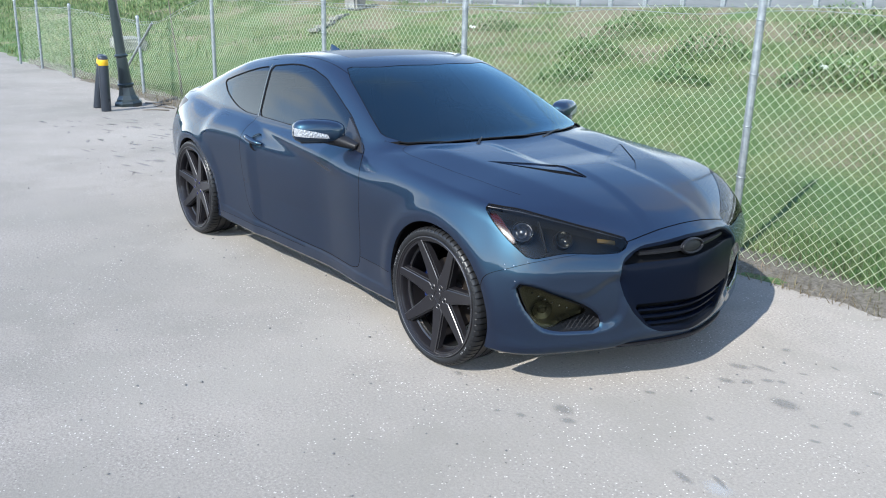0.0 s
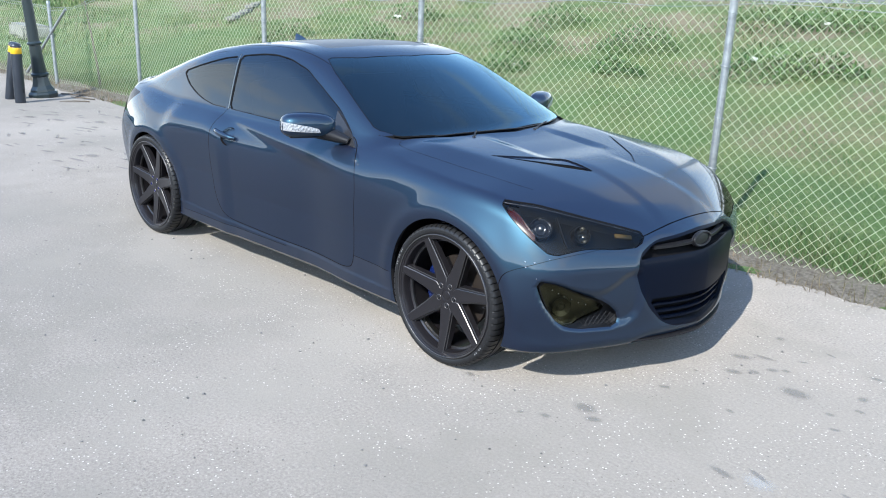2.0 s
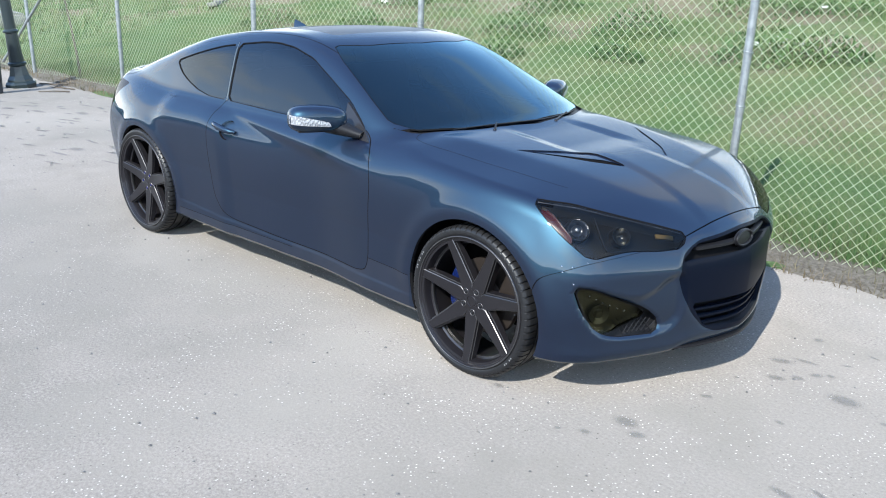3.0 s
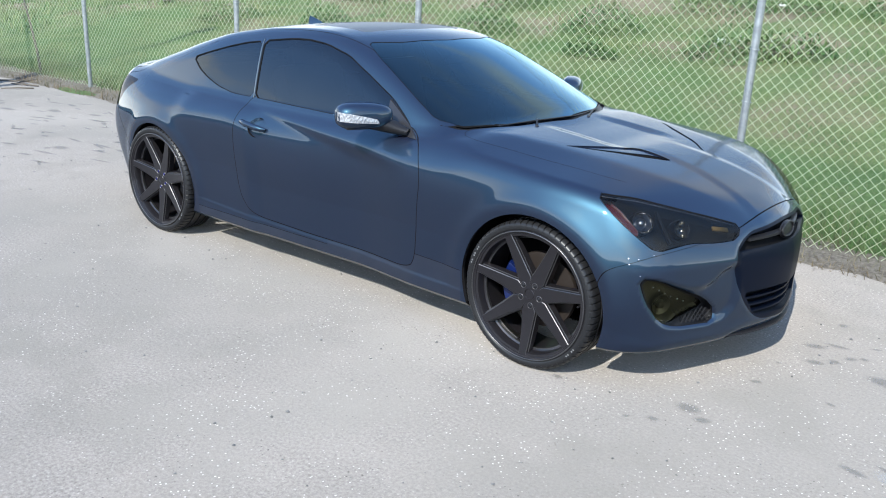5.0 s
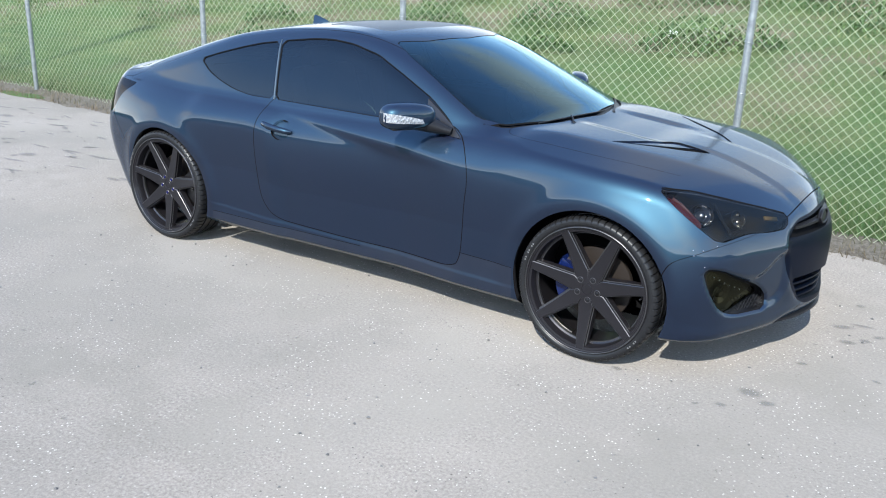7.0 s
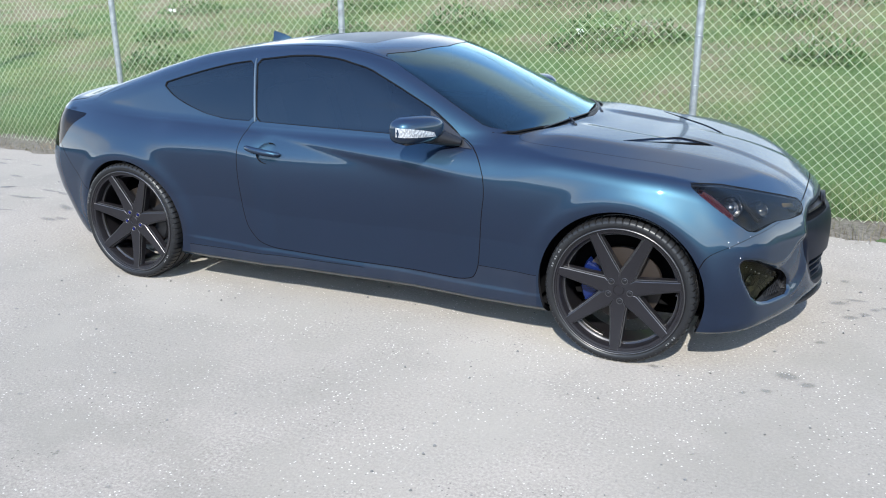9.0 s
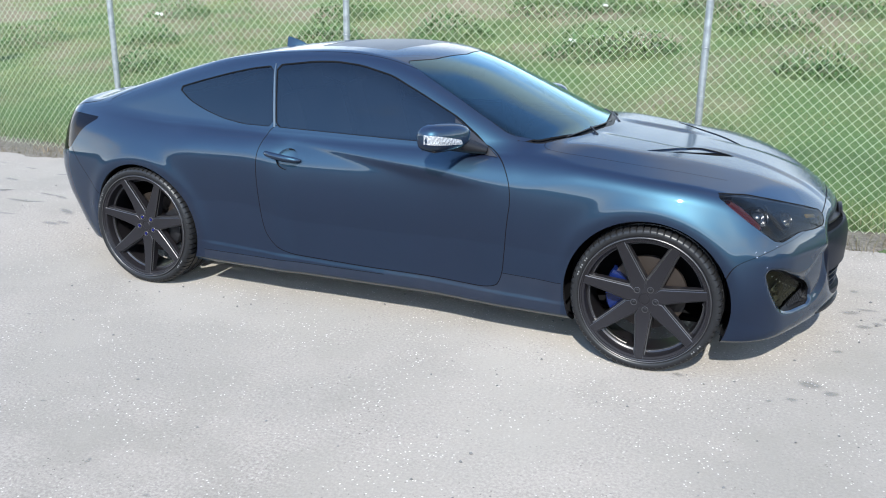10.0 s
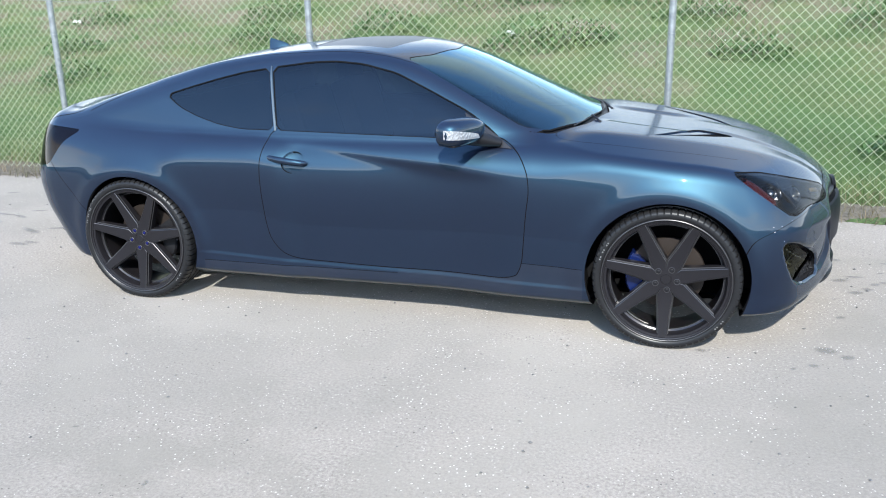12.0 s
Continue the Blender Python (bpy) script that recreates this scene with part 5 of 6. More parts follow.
for x, y, h, lean in POSTS:
    bm = bmesh.new()
    r = 0.026
    lathe(bm, [(r, -0.1), (r, h - 0.02), (r + 0.004, h - 0.02), (r + 0.004, h + 0.005), (r * 0.7, h + 0.022), (0, h + 0.028)], 18)
    post = part("post", bm, GALV, fence, "galvanised round fence post", pose(x, y, 0.0, 0, lean, 0))
    if x > -7:
        for z in np.arange(0.25, h - 0.05, 0.34):
            bm = bmesh.new()
            tube(bm, [((r + 0.004) * math.cos(a), (r + 0.004) * math.sin(a), 0.01 * math.sin(a * 0.5)) for a in (k * math.tau / 14 for k in range(15))], 0.0035, 6, False)
            part("tie_wire", bm, GALV, post, m=pose(0, 0, float(z)))
bm = bmesh.new()
tube(bm, [(-7.95, 1.80, 1.16), (-9.25, 1.62, 0.12)], 0.020, 10)
part("brace_pipe", bm, GALV, fence, "loose galvanised pipe leaning on the fence")
for z0, name in ((0.0, "top_wire"), (-0.05, "top_wire")):
    bm = bmesh.new()
    tube(bm, [(x, float(fence_y(x)) - 0.012, float(fence_top(x)) + z0 * (0.4 + 0.6 * math.sin(x * 2.1) ** 2)) for x in np.arange(-14.9, 5.5, 0.12)], 0.0022, 6)
    part(name, bm, GALV, fence, "galvanised tension wire")

PITCH = 0.0735


def chain_link(x0, x1):
    xs = np.arange(x0, x1, PITCH / 2)
    rows = np.arange(0, 60)
    verts, quads, n = [], [], 0
    rad = 0.0020
    ring = [(1, 0), (0, 1), (-1, 0), (0, -1)]
    for i, x in enumerate(xs):
        top = float(fence_top(x))
        z = 0.035 + 0.012 * math.sin(x * 1.7) + rows * PITCH / 2
        z = z[z < top + 0.02]
        zig = np.where((np.arange(len(z)) + i) % 2 == 0, 0.0, PITCH / 2)
        px = x + zig
        sway = 0.010 * np.sin(x * 2.3 + z * 3.1) + 0.008 * np.sin(x * 0.9 - z * 5.0)
        py = fence_y(px) + 0.034 + sway + np.where(zig > 0, 0.0022, -0.0022)
        c = np.stack([px + 0.004 * np.sin(z * 2.0 + x * 0.6), py, z], 1)
        V = np.concatenate([c + rad * np.array([1.4 * a, b, 0.0]) for a, b in ring])
        m = len(z)
        k = np.arange(m - 1)
        for s in range(4):
            s2 = (s + 1) % 4
            quads.append(np.stack([k + s * m, k + 1 + s * m, k + 1 + s2 * m, k + s2 * m], 1) + n)
        verts.append(V)
        n += len(V)
    return fast_mesh("chain_link", np.concatenate(verts), np.concatenate(quads), WIRE, True)


tagged(part_of(fence, "chain_link", chain_link(-14.8, 5.6), label="woven galvanised wire mesh"), kind="stuff")

# ---- grassy bank ----
bank_top = curve([(-36, 1.35), (-21, 1.42), (-12, 1.46), (-6.5, 1.52), (0, 1.68), (6, 1.76), (20, 1.9)], 1.0)


def lump(x, y):
    return (0.05 * np.sin(x * 0.9 + 1.3 * np.sin(y * 0.7)) * np.sin(y * 1.1 + 0.5 * x) + 0.035 * np.sin(x * 2.3 + y) * np.cos(y * 1.9 - x * 0.7) + 0.015 * np.sin(x * 5.1) * np.sin(y * 4.7 + x))


def bank_z(x, y):
    s = np.clip((y - 1.9) / 9.6, 0, 1)
    return 0.012 + bank_top(x) * s ** 1.05 + lump(x, y) * np.clip((y - 1.8) / 1.2, 0, 1) * np.clip((11.8 - y) / 1.0, 0, 1)


gx, gy = np.concatenate([np.linspace(-120, -22, 30), np.linspace(-20, 14, 170), np.linspace(16, 90, 20)]), np.concatenate([[1.62], np.linspace(1.75, 12.0, 60)])
GX, GY = np.meshgrid(gx, gy, indexing="ij")
edge = 0.10 * np.sin(GX * 1.3) + 0.06 * np.sin(GX * 3.7 + 1)
GYY = GY + edge * (GY < 1.9)
GZ = np.where(GY < 1.7, -0.02, bank_z(GX, GY))
ii = (np.arange(len(gx) - 1)[:, None] * len(gy) + np.arange(len(gy) - 1)[None]).ravel()
thing("grass_bank", label="sloping bank of rough green grass with bare earth patches", category="grass bank", kind="structure",
      data=fast_mesh("grass_bank", np.stack([GX, GYY, GZ], -1).reshape(-1, 3), np.stack([ii, ii + len(gy), ii + len(gy) + 1, ii + 1], 1), BANK, True))
sx = np.linspace(-16, 9, 260)
lo = 1.58 + 0.07 * np.sin(sx * 1.9) + 0.05 * np.sin(sx * 4.3 + 1) + 0.03 * np.sin(sx * 11)
SVV = np.concatenate([np.stack([sx, lo + (2.0 + 0.06 * np.sin(sx * 2.7) - lo) * f, np.interp(f, [0, 0.15, 1], [-0.01, 0.012, 0.05]) + 0.006 * np.sin(sx * 17 + f * 9)], 1) for f in (0.0, 0.15, 0.4, 0.7, 1.0)])
si = (np.arange(4)[:, None] * len(sx) + np.arange(len(sx) - 1)[None]).ravel()
thing("soil_strip", label="strip of bare brown soil and litter under the fence", category="soil", kind="structure", data=fast_mesh("soil_strip", SVV, np.stack([si, si + 1, si + 1 + len(sx), si + len(sx)], 1), SOIL, True))
rm = bpy.data.meshes.new("road")
rm.from_pydata([(x, y, float(bank_top(x)) + (0.0 if y < 20 else -0.05)) for x in (-120, -60, -36, -21, -12, -6, 0, 6, 20, 90) for y in (11.95, 19.0, 260.0)], [], [(i * 3 + j, i * 3 + 3 + j, i * 3 + 4 + j, i * 3 + 1 + j) for i in range(9) for j in range(2)])
rm.materials.append(ROADM)
thing("road", label="grey asphalt road along the top of the bank", category="road", kind="structure", data=rm)

rng = np.random.default_rng(7)


def blades(n, xr, yr, length, width, lean, material, name, label, keep=None, category="grass", ybias=1.0):
    x = rng.uniform(*xr, n)
    y = yr[0] + (yr[1] - yr[0]) * rng.random(n) ** ybias
    if keep is not None:
        k = keep(x, y) > rng.random(n)
        x, y = x[k], y[k]
    n = len(x)
    z = bank_z(x, y) - 0.01
    a, d = rng.uniform(0, math.tau, n), rng.uniform(0, math.tau, n)
    L = rng.uniform(*length, n) * (0.75 + 0.5 * np.sin(x * 1.7 + y * 2.3) ** 2)
    W = rng.uniform(*width, n)
    t = lean * rng.random(n)
    base = np.stack([x, y, z], 1)
    side = np.stack([np.cos(a), np.sin(a), 0 * a], 1) * W[:, None] / 2
    up = np.stack([np.cos(d) * np.sin(t), np.sin(d) * np.sin(t), np.cos(t)], 1) * L[:, None]
    bend = np.stack([np.cos(d), np.sin(d), -0.25 + 0 * d], 1) * (L * 0.35 * t)[:, None]
    V = np.stack([base - side, base + side, base + up * 0.55 + side * 0.7, base + up * 0.55 - side * 0.7, base + up + bend], 1).reshape(-1, 3)
    i = np.arange(n)[:, None] * 5
    T = np.concatenate([i + [[0, 1, 2]], i + [[0, 2, 3]], i + [[3, 2, 4]]])
    return thing(name, label=label, category=category, kind="stuff", data=fast_mesh(name, V, T, material))


def bare(x, y):
    """Where grass grows thick (1) or thin (0)."""
    f = np.sin(x * 0.8 + 1.1 * np.sin(y * 0.6 + 0.4)) * np.sin(y * 1.05 + 0.7 * x + 0.9) + 0.5 * np.sin(x * 2.1 + y * 1.4)
    up = np.clip((y - 4.5) / 3.0, 0, 1)
    return np.clip(1.0 - up * np.clip(f * 0.9 + 0.40, 0, 1) * 0.95, 0.06, 1)


blades(260000, (-11, 8.5), (1.95, 7.0), (0.02, 0.06), (0.004, 0.010), 1.35, GRASS, "grass", "short rough green grass on the bank", bare)
blades(120000, (-24, 9), (6.5, 11.9), (0.04, 0.11), (0.008, 0.016), 1.25, GRASS, "grass", "rough green grass higher on the bank", bare)
blades(16000, (-9, 7), (1.93, 2.5), (0.05, 0.14), (0.005, 0.011), 0.7, GRASS, "grass", "taller green grass along the fence foot")
blades(14000, (-40, -11), (1.8, 7.0), (0.08, 0.20), (0.015, 0.03), 1.0, GRASS, "grass", "rough green grass behind the far fence")
blades(30000, (-60, -20), (6.0, 12.0), (0.10, 0.24), (0.02, 0.05), 1.0, GRASS, "grass", "rough green grass far along the bank")
blades(15000, (-12, 7), (1.55, 2.20), (0.03, 0.12), (0.003, 0.008), 1.5, STRAW, "dry_litter", "dry brown grass litter along the fence foot", category="litter")

WEEDS = [(0.75, 6.7, 0.55, 16), (1.3, 6.95, 0.42, 12), (-0.55, 9.3, 0.6, 12), (-1.6, 7.5, 0.5, 0), (2.8, 8.2, 0.5, 12), (0.4, 9.7, 0.55, 10), (3.45, 6.1, 0.36, 8), (-4.0, 8.6, 0.5, 0), (-7.4, 8.4, 0.5, 4), (5.2, 7.5, 0.5, 8), (-2.6, 5.6, 0.35, 5), (4.6, 3.0, 0.3, 4), (-5.2, 5.0, 0.4, 0), (-3.4, 7.0, 0.45, 0), (-6.3, 6.4, 0.4, 0), (-8.6, 6.2, 0.5, 0), (1.9, 9.6, 0.5, 0), (3.9, 9.3, 0.5, 4), (-1.0, 6.1, 0.3, 0)]
SCRAPS = [(0.32, 7.2, 0.10), (0.16, 9.8, 0.09), (-7.63, 8.2, 0.12)]
# broad-leaved weeds with a few white flowers
for x, y, r, flowers in WEEDS:
    n = int(800 * r / 0.5)
    rr, aa = r * np.sqrt(rng.random(n)), rng.uniform(0, math.tau, n)
    px, py = x + rr * np.cos(aa) * 1.3, y + rr * np.sin(aa)
    pz = bank_z(px, py) + rng.random(n) * 0.38 * (1 - (rr / r) ** 2) * (r / 0.5) + 0.02
    a, t = rng.uniform(0, math.tau, n), rng.uniform(0.1, 1.1, n)
    L, W = rng.uniform(0.04, 0.09, n), rng.uniform(0.018, 0.035, n)
    base = np.stack([px, py, pz], 1)
    up = np.stack([np.cos(a) * np.cos(t), np.sin(a) * np.cos(t), np.sin(t)], 1) * L[:, None]
    sd = np.stack([-np.sin(a), np.cos(a), 0 * a], 1) * W[:, None] / 2
    V = np.stack([base, base + up * 0.5 + sd, base + up, base + up * 0.5 - sd], 1).reshape(-1, 3)
    i = np.arange(n)[:, None] * 4
    bush = thing("weed_clump", label="dark green broad-leaved weed clump with white flowers" if flowers else "dark green broad-leaved weed clump", category="weed", group="weeds on the bank")
    part_of(bush, "leaves", fast_mesh("leaves", V, np.concatenate([i + [[0, 1, 2]], i + [[0, 2, 3]]]), WEED))
    if flowers:
        fx, fy = x + rng.normal(0, r * 0.5, flowers), y + rng.normal(0, r * 0.45, flowers)
        fz = bank_z(fx, fy) + 0.12 + 0.22 * rng.random(flowers)
        c = np.stack([fx, fy, fz], 1)
        ang = np.arange(6) * math.tau / 6
        ring = np.stack([np.cos(ang), -0.5 * np.sin(ang), 0.8 * np.sin(ang)], 1) * 0.011
        V = np.concatenate([c[:, None], c[:, None] + ring[None]], 1).reshape(-1, 3)
        i = np.arange(flowers)[:, None] * 7
        T = np.concatenate([i + [[0, k + 1, (k + 1) % 6 + 1]] for k in range(6)])
        tagged(part_of(bush, "flowers", fast_mesh("flowers", V, T, PETAL), label="small white flowers"), kind="stuff")

# pale scraps and a concrete chute on the bank
def rough_block(name, x, y, sx, sy, sz, rot, label, material=CONCRETE, z=None, cat="concrete block"):
    bm = bmesh.new()
    box(bm, 0, 0, sz / 2, sx, sy, sz)
    bmesh.ops.bevel(bm, geom=list(bm.edges), offset=min(sx, sy, sz) * 0.15, segments=2, affect="EDGES")
    bmesh.ops.subdivide_edges(bm, edges=list(bm.edges), cuts=1, use_grid_fill=True)
    for v in bm.verts:
        v.co += Vector(noise.noise_vector(v.co * 9 + Vector((x, y, 0)))) * min(sx, sy, sz) * 0.12
    me = bpy.data.meshes.new(name)
    bm.to_mesh(me)
    bm.free()
    me.materials.append(material)
    zz = float(bank_z(np.array([x]), np.array([y]))[0]) - 0.02 if z is None else z
    ob = thing(name, label=label, category=cat, data=me)
    ob.matrix_basis = pose(x, y, zz, *rot)


for x, y, s in SCRAPS:
    rough_block("paper_scrap", x, y, s, s * 0.7, s * 0.35, (8, 5, 30), "crumpled white scrap lying in the grass", PETAL, float(bank_z(np.array([x]), np.array([y]))[0]) + 0.05, "litter")
for k in range(5):
    rough_block("concrete_slab", -11.8 - 0.60 * k, 7.05 + 0.55 * k, 1.0, 0.22, 0.08, (8, 0, -42), "pale concrete chute slab set into the bank")
rough_block("concrete_headwall", -14.9, 10.1, 0.5, 0.4, 0.75, (0, 0, 5), "pale concrete headwall at the top of the bank")
rough_block("concrete_trough", -14.9, 3.76, 1.45, 0.6, 0.30, (0, 0, -8), "grey concrete trough in the grass behind the fence")

# guard rail
rail = thing("guard_rail", label="galvanised steel guard rail on posts beside the road", category="guard rail")
gz = lambda x: float(bank_top(x))
for k in range(-36, 18):
    x = -1.45 + 0.9525 * k
    bm = bmesh.new()
    box(bm, 0, 0.0, 0.30, 0.10, 0.06, 0.80)
    box(bm, 0, -0.07, 0.50, 0.09, 0.10, 0.30)
    part("rail_post", bm, GALV, rail, m=pose(x, 11.78, gz(x)), smooth=False)
bm = bmesh.new()
prof = [(0.0, 0.0), (-0.045, 0.03), (-0.045, 0.10), (0.0, 0.14), (0.0, 0.17), (-0.045, 0.21), (-0.045, 0.28), (0.0, 0.31), (0.012, 0.31), (0.012, 0.0)]
rows = [[bm.verts.new((x, 11.66 + a, gz(x) + 0.36 + b)) for a, b in prof] for x in np.linspace(-36, 16, 60)]
for A, B in zip(rows, rows[1:]):
    for k in range(len(prof)):
        bm.faces.new((A[k], A[(k + 1) % len(prof)], B[(k + 1) % len(prof)], B[k]))
part("w_beam", bm, GALV, rail, "corrugated steel rail")
bm = bmesh.new()
rows = [[bm.verts.new((x, 11.55 + a, gz(x) + b)) for a, b in ((0, -0.06), (0, 0.03), (0.10, 0.03), (0.10, -0.06))] for x in np.linspace(-36, 16, 40)]
for A, B in zip(rows, rows[1:]):
    for k in range(4):
        bm.faces.new((A[k], A[(k + 1) % 4], B[(k + 1) % 4], B[k]))
me = bpy.data.meshes.new("kerb")
bm.to_mesh(me)
bm.free()
me.materials.append(CONCRETE)
FAR_SIDE = bpy.data.meshes.new("road_barrier")
bm = bmesh.new()
rows = [[bm.verts.new((x, 18.4 + a, gz(x) - 0.02 + b)) for a, b in ((0, 0), (0, 0.10), (0.13, 0.34), (0.19, 0.92), (0.38, 0.92), (0.44, 0.34), (0.57, 0.10), (0.57, 0))] for x in np.linspace(-60, 24, 57)]
for A, B in zip(rows, rows[1:]):
    for k in range(7):
        bm.faces.new((A[k], A[k + 1], B[k + 1], B[k]))
bm.faces.new(rows[0])
bm.faces.new(rows[-1][::-1])
bmesh.ops.recalc_face_normals(bm, faces=bm.faces)
bm.to_mesh(FAR_SIDE)
bm.free()
FAR_SIDE.materials.append(BARRIER)
thing("road_barrier", label="pale grey concrete barrier along the far side of the road", category="road barrier", kind="structure", data=FAR_SIDE)
thing("kerb", label="pale concrete kerb along the road edge", category="kerb", kind="structure", data=me)

# ---- lamp post and bollards ----
lamp = thing("lamp_post", (-7.13, 1.06, 0), "dark painted metal lamp post with a flared octagonal base", "lamp post")
lamp.rotation_euler = (radians(4.5), 0, 0)
bm = bmesh.new()
lathe(bm, [(0.0, 0.0), (0.20, 0.0), (0.205, 0.05), (0.19, 0.075), (0.17, 0.085), (0.165, 0.11), (0.13, 0.16), (0.108, 0.25), (0.10, 0.30)], 8)
part("base", bm, POLE, lamp, angle=20)
bm = bmesh.new()
lathe(bm, [(0.098, 0.28), (0.118, 0.30), (0.118, 0.325), (0.096, 0.34), (0.084, 0.50), (0.076, 0.70), (0.074, 0.715), (0.095, 0.725), (0.098, 0.745), (0.075, 0.765), (0.071, 0.80), (0.055, 2.4), (0.046, 4.2), (0.0, 4.2)], 16)
part("shaft", bm, POLE, lamp, angle=20)
bm = bmesh.new()
lathe(bm, [(0.02, 4.18), (0.10, 4.24), (0.14, 4.45), (0.16, 4.55), (0.05, 4.68), (0.0, 4.75)], 16)
part("lantern", bm, POLE, lamp)
for x, y, tx, ty in ((-6.68, 0.585, 0, 2.4), (-7.10, 0.600, -6.5, 8.5)):
    b = thing("bollard", label="black steel bollard with a yellow reflective band" + (", leaning" if tx else ", upright"), category="bollard", group="bollards by the lamp post")
    b.matrix_basis = pose(x, y, 0, tx, ty, 0)
    bm = bmesh.new()
    lathe(bm, [(0.0, 0.0), (0.068, 0.0), (0.068, 0.745), (0.064, 0.762), (0.048, 0.778), (0.0, 0.786)], 24)
    part("tube", bm, BOLLARD, b, angle=50)
    bm = bmesh.new()
    lathe(bm, [(0.068, 0.645), (0.0695, 0.647), (0.0695, 0.725), (0.068, 0.727)], 24)
    part("reflective_band", bm, YELLOW, b, "yellow reflective band")

# slender sapling in the fence line and litter by the lamp post
sap = thing("sapling", label="slender leaning sapling tangled in the fence", category="sapling")
bm = bmesh.new()
tube(bm, [(-7.35, 1.98, 0.0), (-7.45, 2.0, 0.35), (-7.75, 2.08, 0.75), (-8.05, 2.16, 1.10), (-8.5, 2.3, 1.55)], [0.022, 0.018, 0.015, 0.012, 0.007], 7)
part("stem", bm, BARK, sap)
n = 150
tt = rng.random(n)
c = np.stack([np.interp(tt, [0, 0.3, 1], [-7.4, -7.75, -8.5]), np.interp(tt, [0, 1], [1.98, 2.3]), np.interp(tt, [0, 0.3, 1], [0.25, 0.75, 1.55])], 1) + rng.normal(0, 0.10, (n, 3))
a = rng.uniform(0, math.tau, n)
up = np.stack([np.cos(a), np.sin(a), rng.uniform(-0.4, 0.6, n)], 1) * 0.06
sd = np.stack([-np.sin(a), np.cos(a), 0 * a], 1) * 0.014
V = np.stack([c, c + up * 0.5 + sd, c + up, c + up * 0.5 - sd], 1).reshape(-1, 3)
i = np.arange(n)[:, None] * 4
tagged(part_of(sap, "leaves", fast_mesh("leaves", V, np.concatenate([i + [[0, 1, 2]], i + [[0, 2, 3]]]), WEED)), kind="stuff")
for k in range(7):
    x, y = -7.25 + 0.16 * k, 1.35 + 0.07 * (k % 3)
    bm = bmesh.new()
    tube(bm, [(0, 0, 0.012), (0.18, 0.03, 0.022), (0.38 + 0.05 * (k % 2), 0.02, 0.014)], [0.010, 0.009, 0.005], 6)
    st = thing("dry_stick", label="dry brown stick lying by the lamp post", category="stick", group="sticks")
    st.matrix_basis = pose(x, y, 0, 0, 0, 15 + 37 * k)
    part("stem", bm, BARK, st)


# ---- marks on the ground ----
def mark_mat(name, a, b, density):
    m = bpy.data.materials.new(name)
    m.use_nodes = True
    t = m.node_tree
    p = t.nodes["Principled BSDF"]
    p.inputs["Roughness"].default_value = 0.85
    tc = t.nodes.new("ShaderNodeTexCoord")
    ns = nd(m, "ShaderNodeTexNoise", Scale=14.0, Detail=6.0, Roughness=0.65)
    ln(m, tc.outputs["Object"], ns.inputs["Vector"])
    put(m, "Base Color", ramp(m, ns.outputs["Fac"], (0.3, a), (0.7, b)))
    gr = t.nodes.new("ShaderNodeTexGradient")
    gr.gradient_type = "SPHERICAL"
    ln(m, tc.outputs["Object"], gr.inputs[0])
    fade = maths(m, "MULTIPLY", gr.outputs["Fac"], density)
    edge = maths(m, "ADD", fade, maths(m, "MULTIPLY", maths(m, "SUBTRACT", ns.outputs["Fac"], 0.5), 1.6))
    fac = maths(m, "MULTIPLY", ramp(m, edge, (0.25, (0, 0, 0)), (0.65, (1, 1, 1))), 0.29)
    tr, mx = t.nodes.new("ShaderNodeBsdfTransparent"), t.nodes.new("ShaderNodeMixShader")
    ln(m, fac, mx.inputs[0])
    ln(m, tr.outputs[0], mx.inputs[1])
    ln(m, p.outputs[0], mx.inputs[2])
    ln(m, mx.outputs[0], t.nodes["Material Output"].inputs[0])
    return m


OIL = mark_mat("oil_spot", (0.10, 0.10, 0.10), (0.19, 0.185, 0.18), 1.1)
PALE = mark_mat("pale_splash", (0.55, 0.56, 0.55), (0.62, 0.62, 0.60), 0.9)


def mark(x, y, rx, ry, turn, material=OIL, label="dark oil spot on the asphalt"):
    me = bpy.data.meshes.new("ground_mark")
    n = 28
    me.from_pydata([(math.cos(k * math.tau / n), math.sin(k * math.tau / n), 0) for k in range(n)], [], [tuple(range(n))])
    me.materials.append(material)
    ob = thing("ground_mark", label=label, category="stain", kind="structure", data=me)
    ob.matrix_basis = pose(x, y, 0.004 + 0.0004 * (len(bpy.data.objects) % 5), 0, 0, turn) @ Matrix.Diagonal((rx, ry, 1, 1))


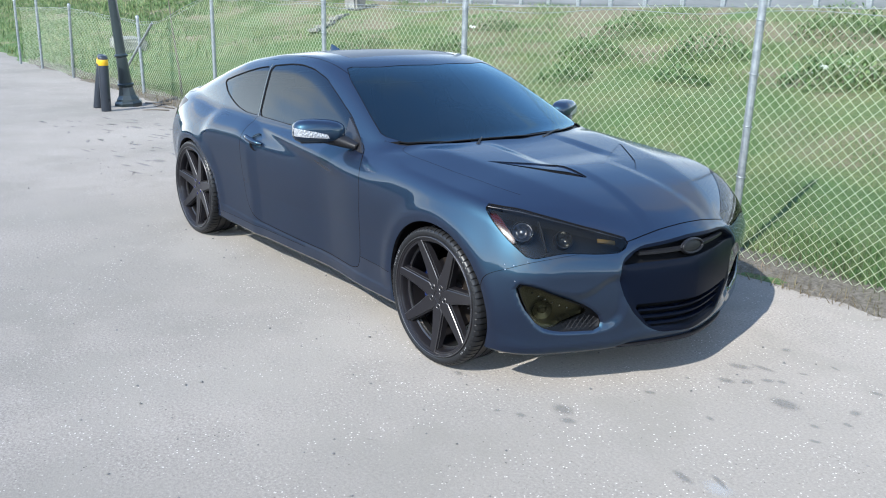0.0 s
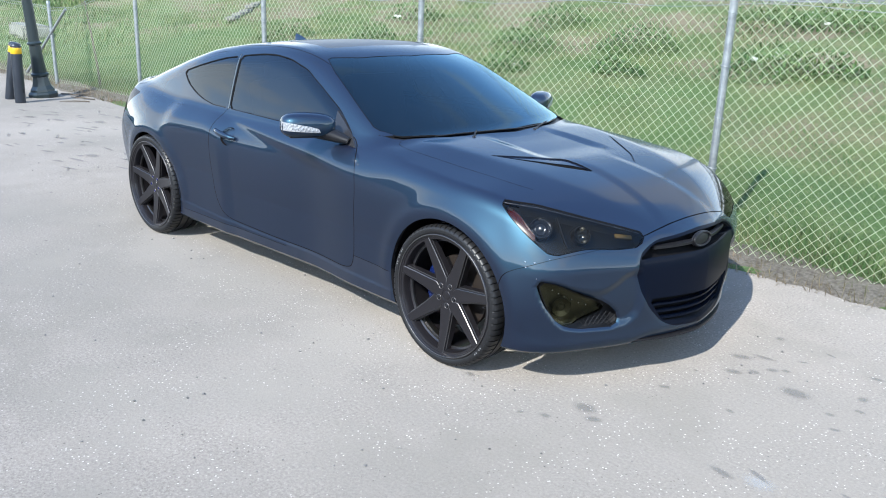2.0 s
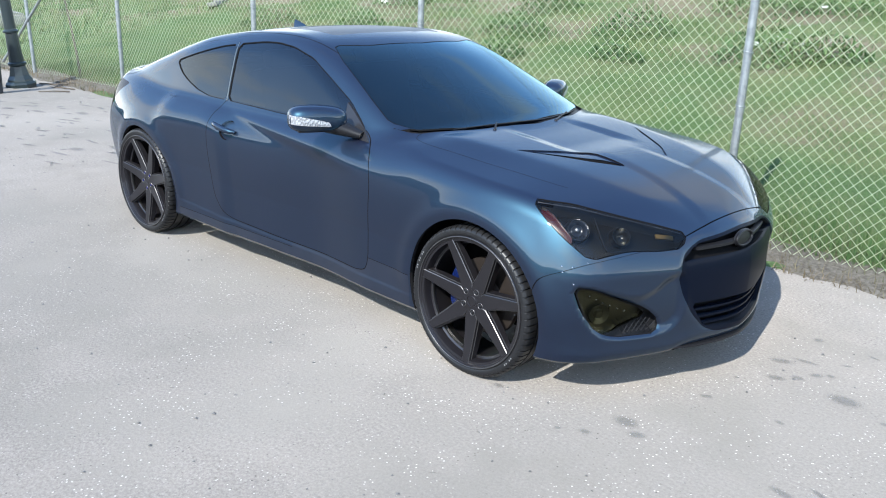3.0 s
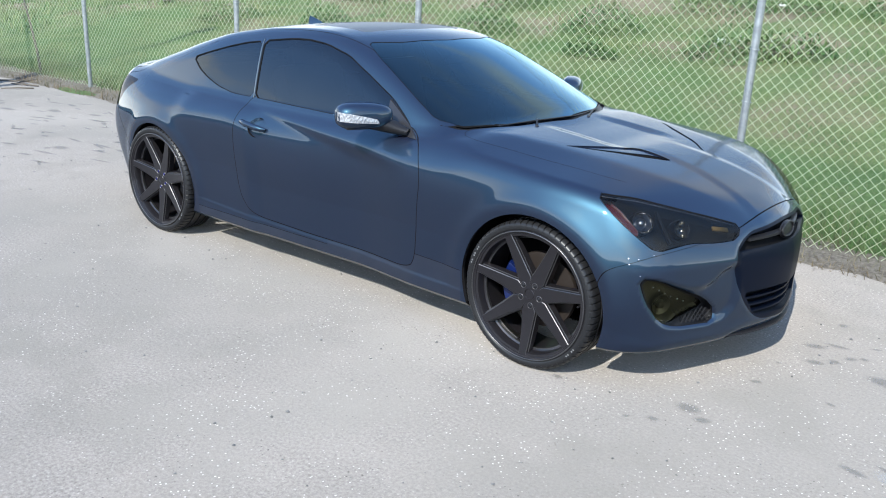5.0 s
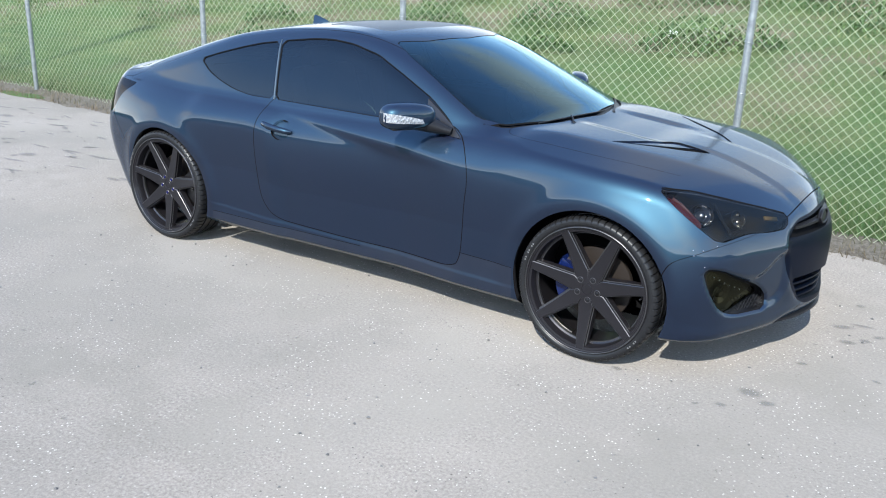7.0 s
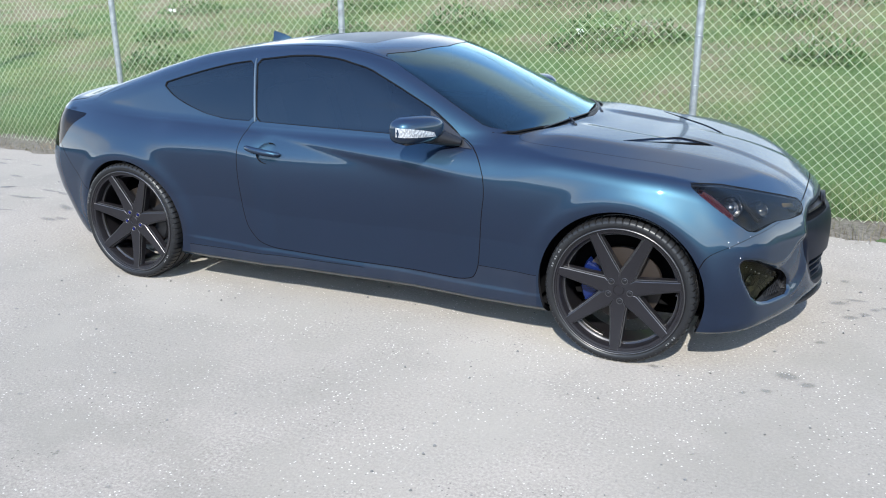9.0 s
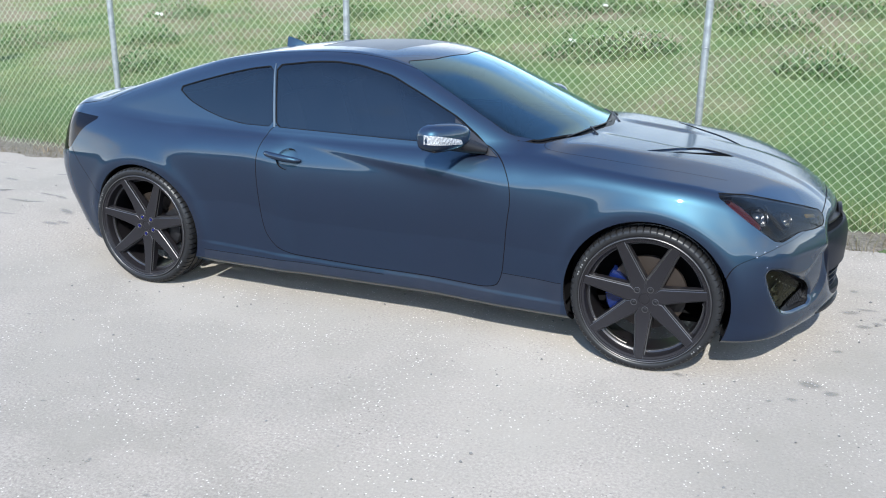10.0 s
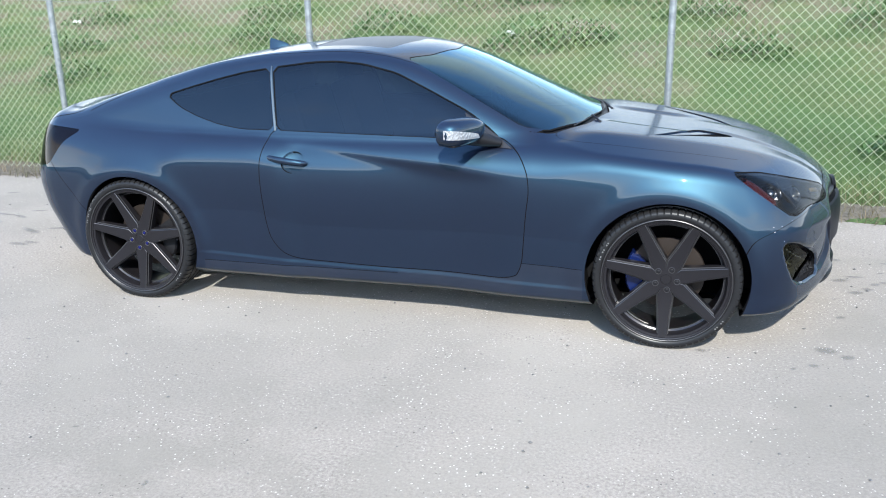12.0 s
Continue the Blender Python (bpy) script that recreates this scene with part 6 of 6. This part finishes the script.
for x, y, rx, ry, turn in ((3.80, 0.10, 0.07, 0.045, 20), (3.87, 0.17, 0.05, 0.04, 0), (3.92, 0.26, 0.055, 0.035, 40), (3.97, 0.30, 0.04, 0.03, 10), (3.67, -0.305, 0.05, 0.03, 30), (3.48, -0.935, 0.045, 0.03, 10), (3.39, -0.99, 0.03, 0.02, 60),
                           (4.36, -0.11, 0.045, 0.022, 20), (4.37, 0.14, 0.04, 0.025, 0), (4.30, 0.55, 0.06, 0.03, 10), (3.0, -0.885, 0.05, 0.03, 0), (2.32, -1.755, 0.016, 0.012, 0), (1.485, -2.61, 0.022, 0.015, 20), (2.02, -1.18, 0.018, 0.012, 0), (1.67, -1.53, 0.014, 0.012, 0),
                           (-2.75, -0.15, 0.15, 0.10, 10), (-2.4, 0.05, 0.08, 0.05, 0), (-5.0, 0.42, 0.22, 0.08, 10), (-4.6, 0.75, 0.18, 0.10, 0), (-5.4, 0.25, 0.16, 0.07, 20), (-4.3, 0.55, 0.12, 0.06, 0), (-4.1, 0.95, 0.16, 0.07, 15), (-1.5, -1.03, 0.04, 0.02, 0), (-2.0, -0.75, 0.035, 0.02, 0), (-1.2, 0.3, 0.09, 0.05, 0), (-1.7, 0.62, 0.10, 0.04, 0), (-0.9, 0.9, 0.12, 0.05, 0), (3.55, -0.75, 0.09, 0.07, 0), (4.1, 0.1, 0.12, 0.08, 0)):
    mark(x, y, rx * 0.85, ry * 0.85, turn)
# a field of small smudges by the fence end of the yard
for k in range(85):
    mx, my = rng.uniform(-6.2, -1.4), rng.uniform(-0.6, 1.35)
    mark(mx, my, rng.uniform(0.05, 0.20), rng.uniform(0.02, 0.045), rng.uniform(-25, 35))
for k in range(40):
    mx, my = rng.uniform(-2.0, 5.2), rng.uniform(-3.4, -1.1)
    mark(mx, my, rng.uniform(0.008, 0.022), rng.uniform(0.006, 0.014), rng.uniform(0, 180))
for k in range(26):
    mx, my = rng.uniform(3.1, 5.0), rng.uniform(-1.0, 0.9)
    mark(mx, my, rng.uniform(0.02, 0.09), rng.uniform(0.012, 0.04), rng.uniform(-30, 40))
mark(4.33, -0.74, 0.09, 0.075, 0, PALE, "pale dried splash on the asphalt")
mark(-6.9, 1.02, 0.22, 0.12, 0, PALE, "pale dried splash on the asphalt")

# dark pebbles and grit lying on the asphalt
n = 620
px, py, pr = rng.uniform(-3.5, 5.5, n), rng.uniform(-3.8, 0.9, n), 0.0022 + 0.0075 * rng.random(n) ** 2
oct_v = np.array([(1, 0, 0), (0.2, 0.95, 0.1), (-0.9, 0.3, 0), (-0.3, -0.9, 0.1), (0.1, 0, 0.8), (0, 0.1, -0.6)])
V = (oct_v[None] * (pr[:, None, None] * rng.uniform(0.6, 1.2, (n, 6, 3)))) + np.stack([px, py, pr * 0.35], 1)[:, None]
oct_t = np.array([(0, 1, 4), (1, 2, 4), (2, 3, 4), (3, 0, 4), (1, 0, 5), (2, 1, 5), (3, 2, 5), (0, 3, 5)])
thing("grit", label="scattered dark pebbles and grit on the asphalt", category="grit", kind="stuff", data=fast_mesh("grit", V.reshape(-1, 3), (np.arange(n)[:, None, None] * 6 + oct_t[None]).reshape(-1, 3), STAIN))
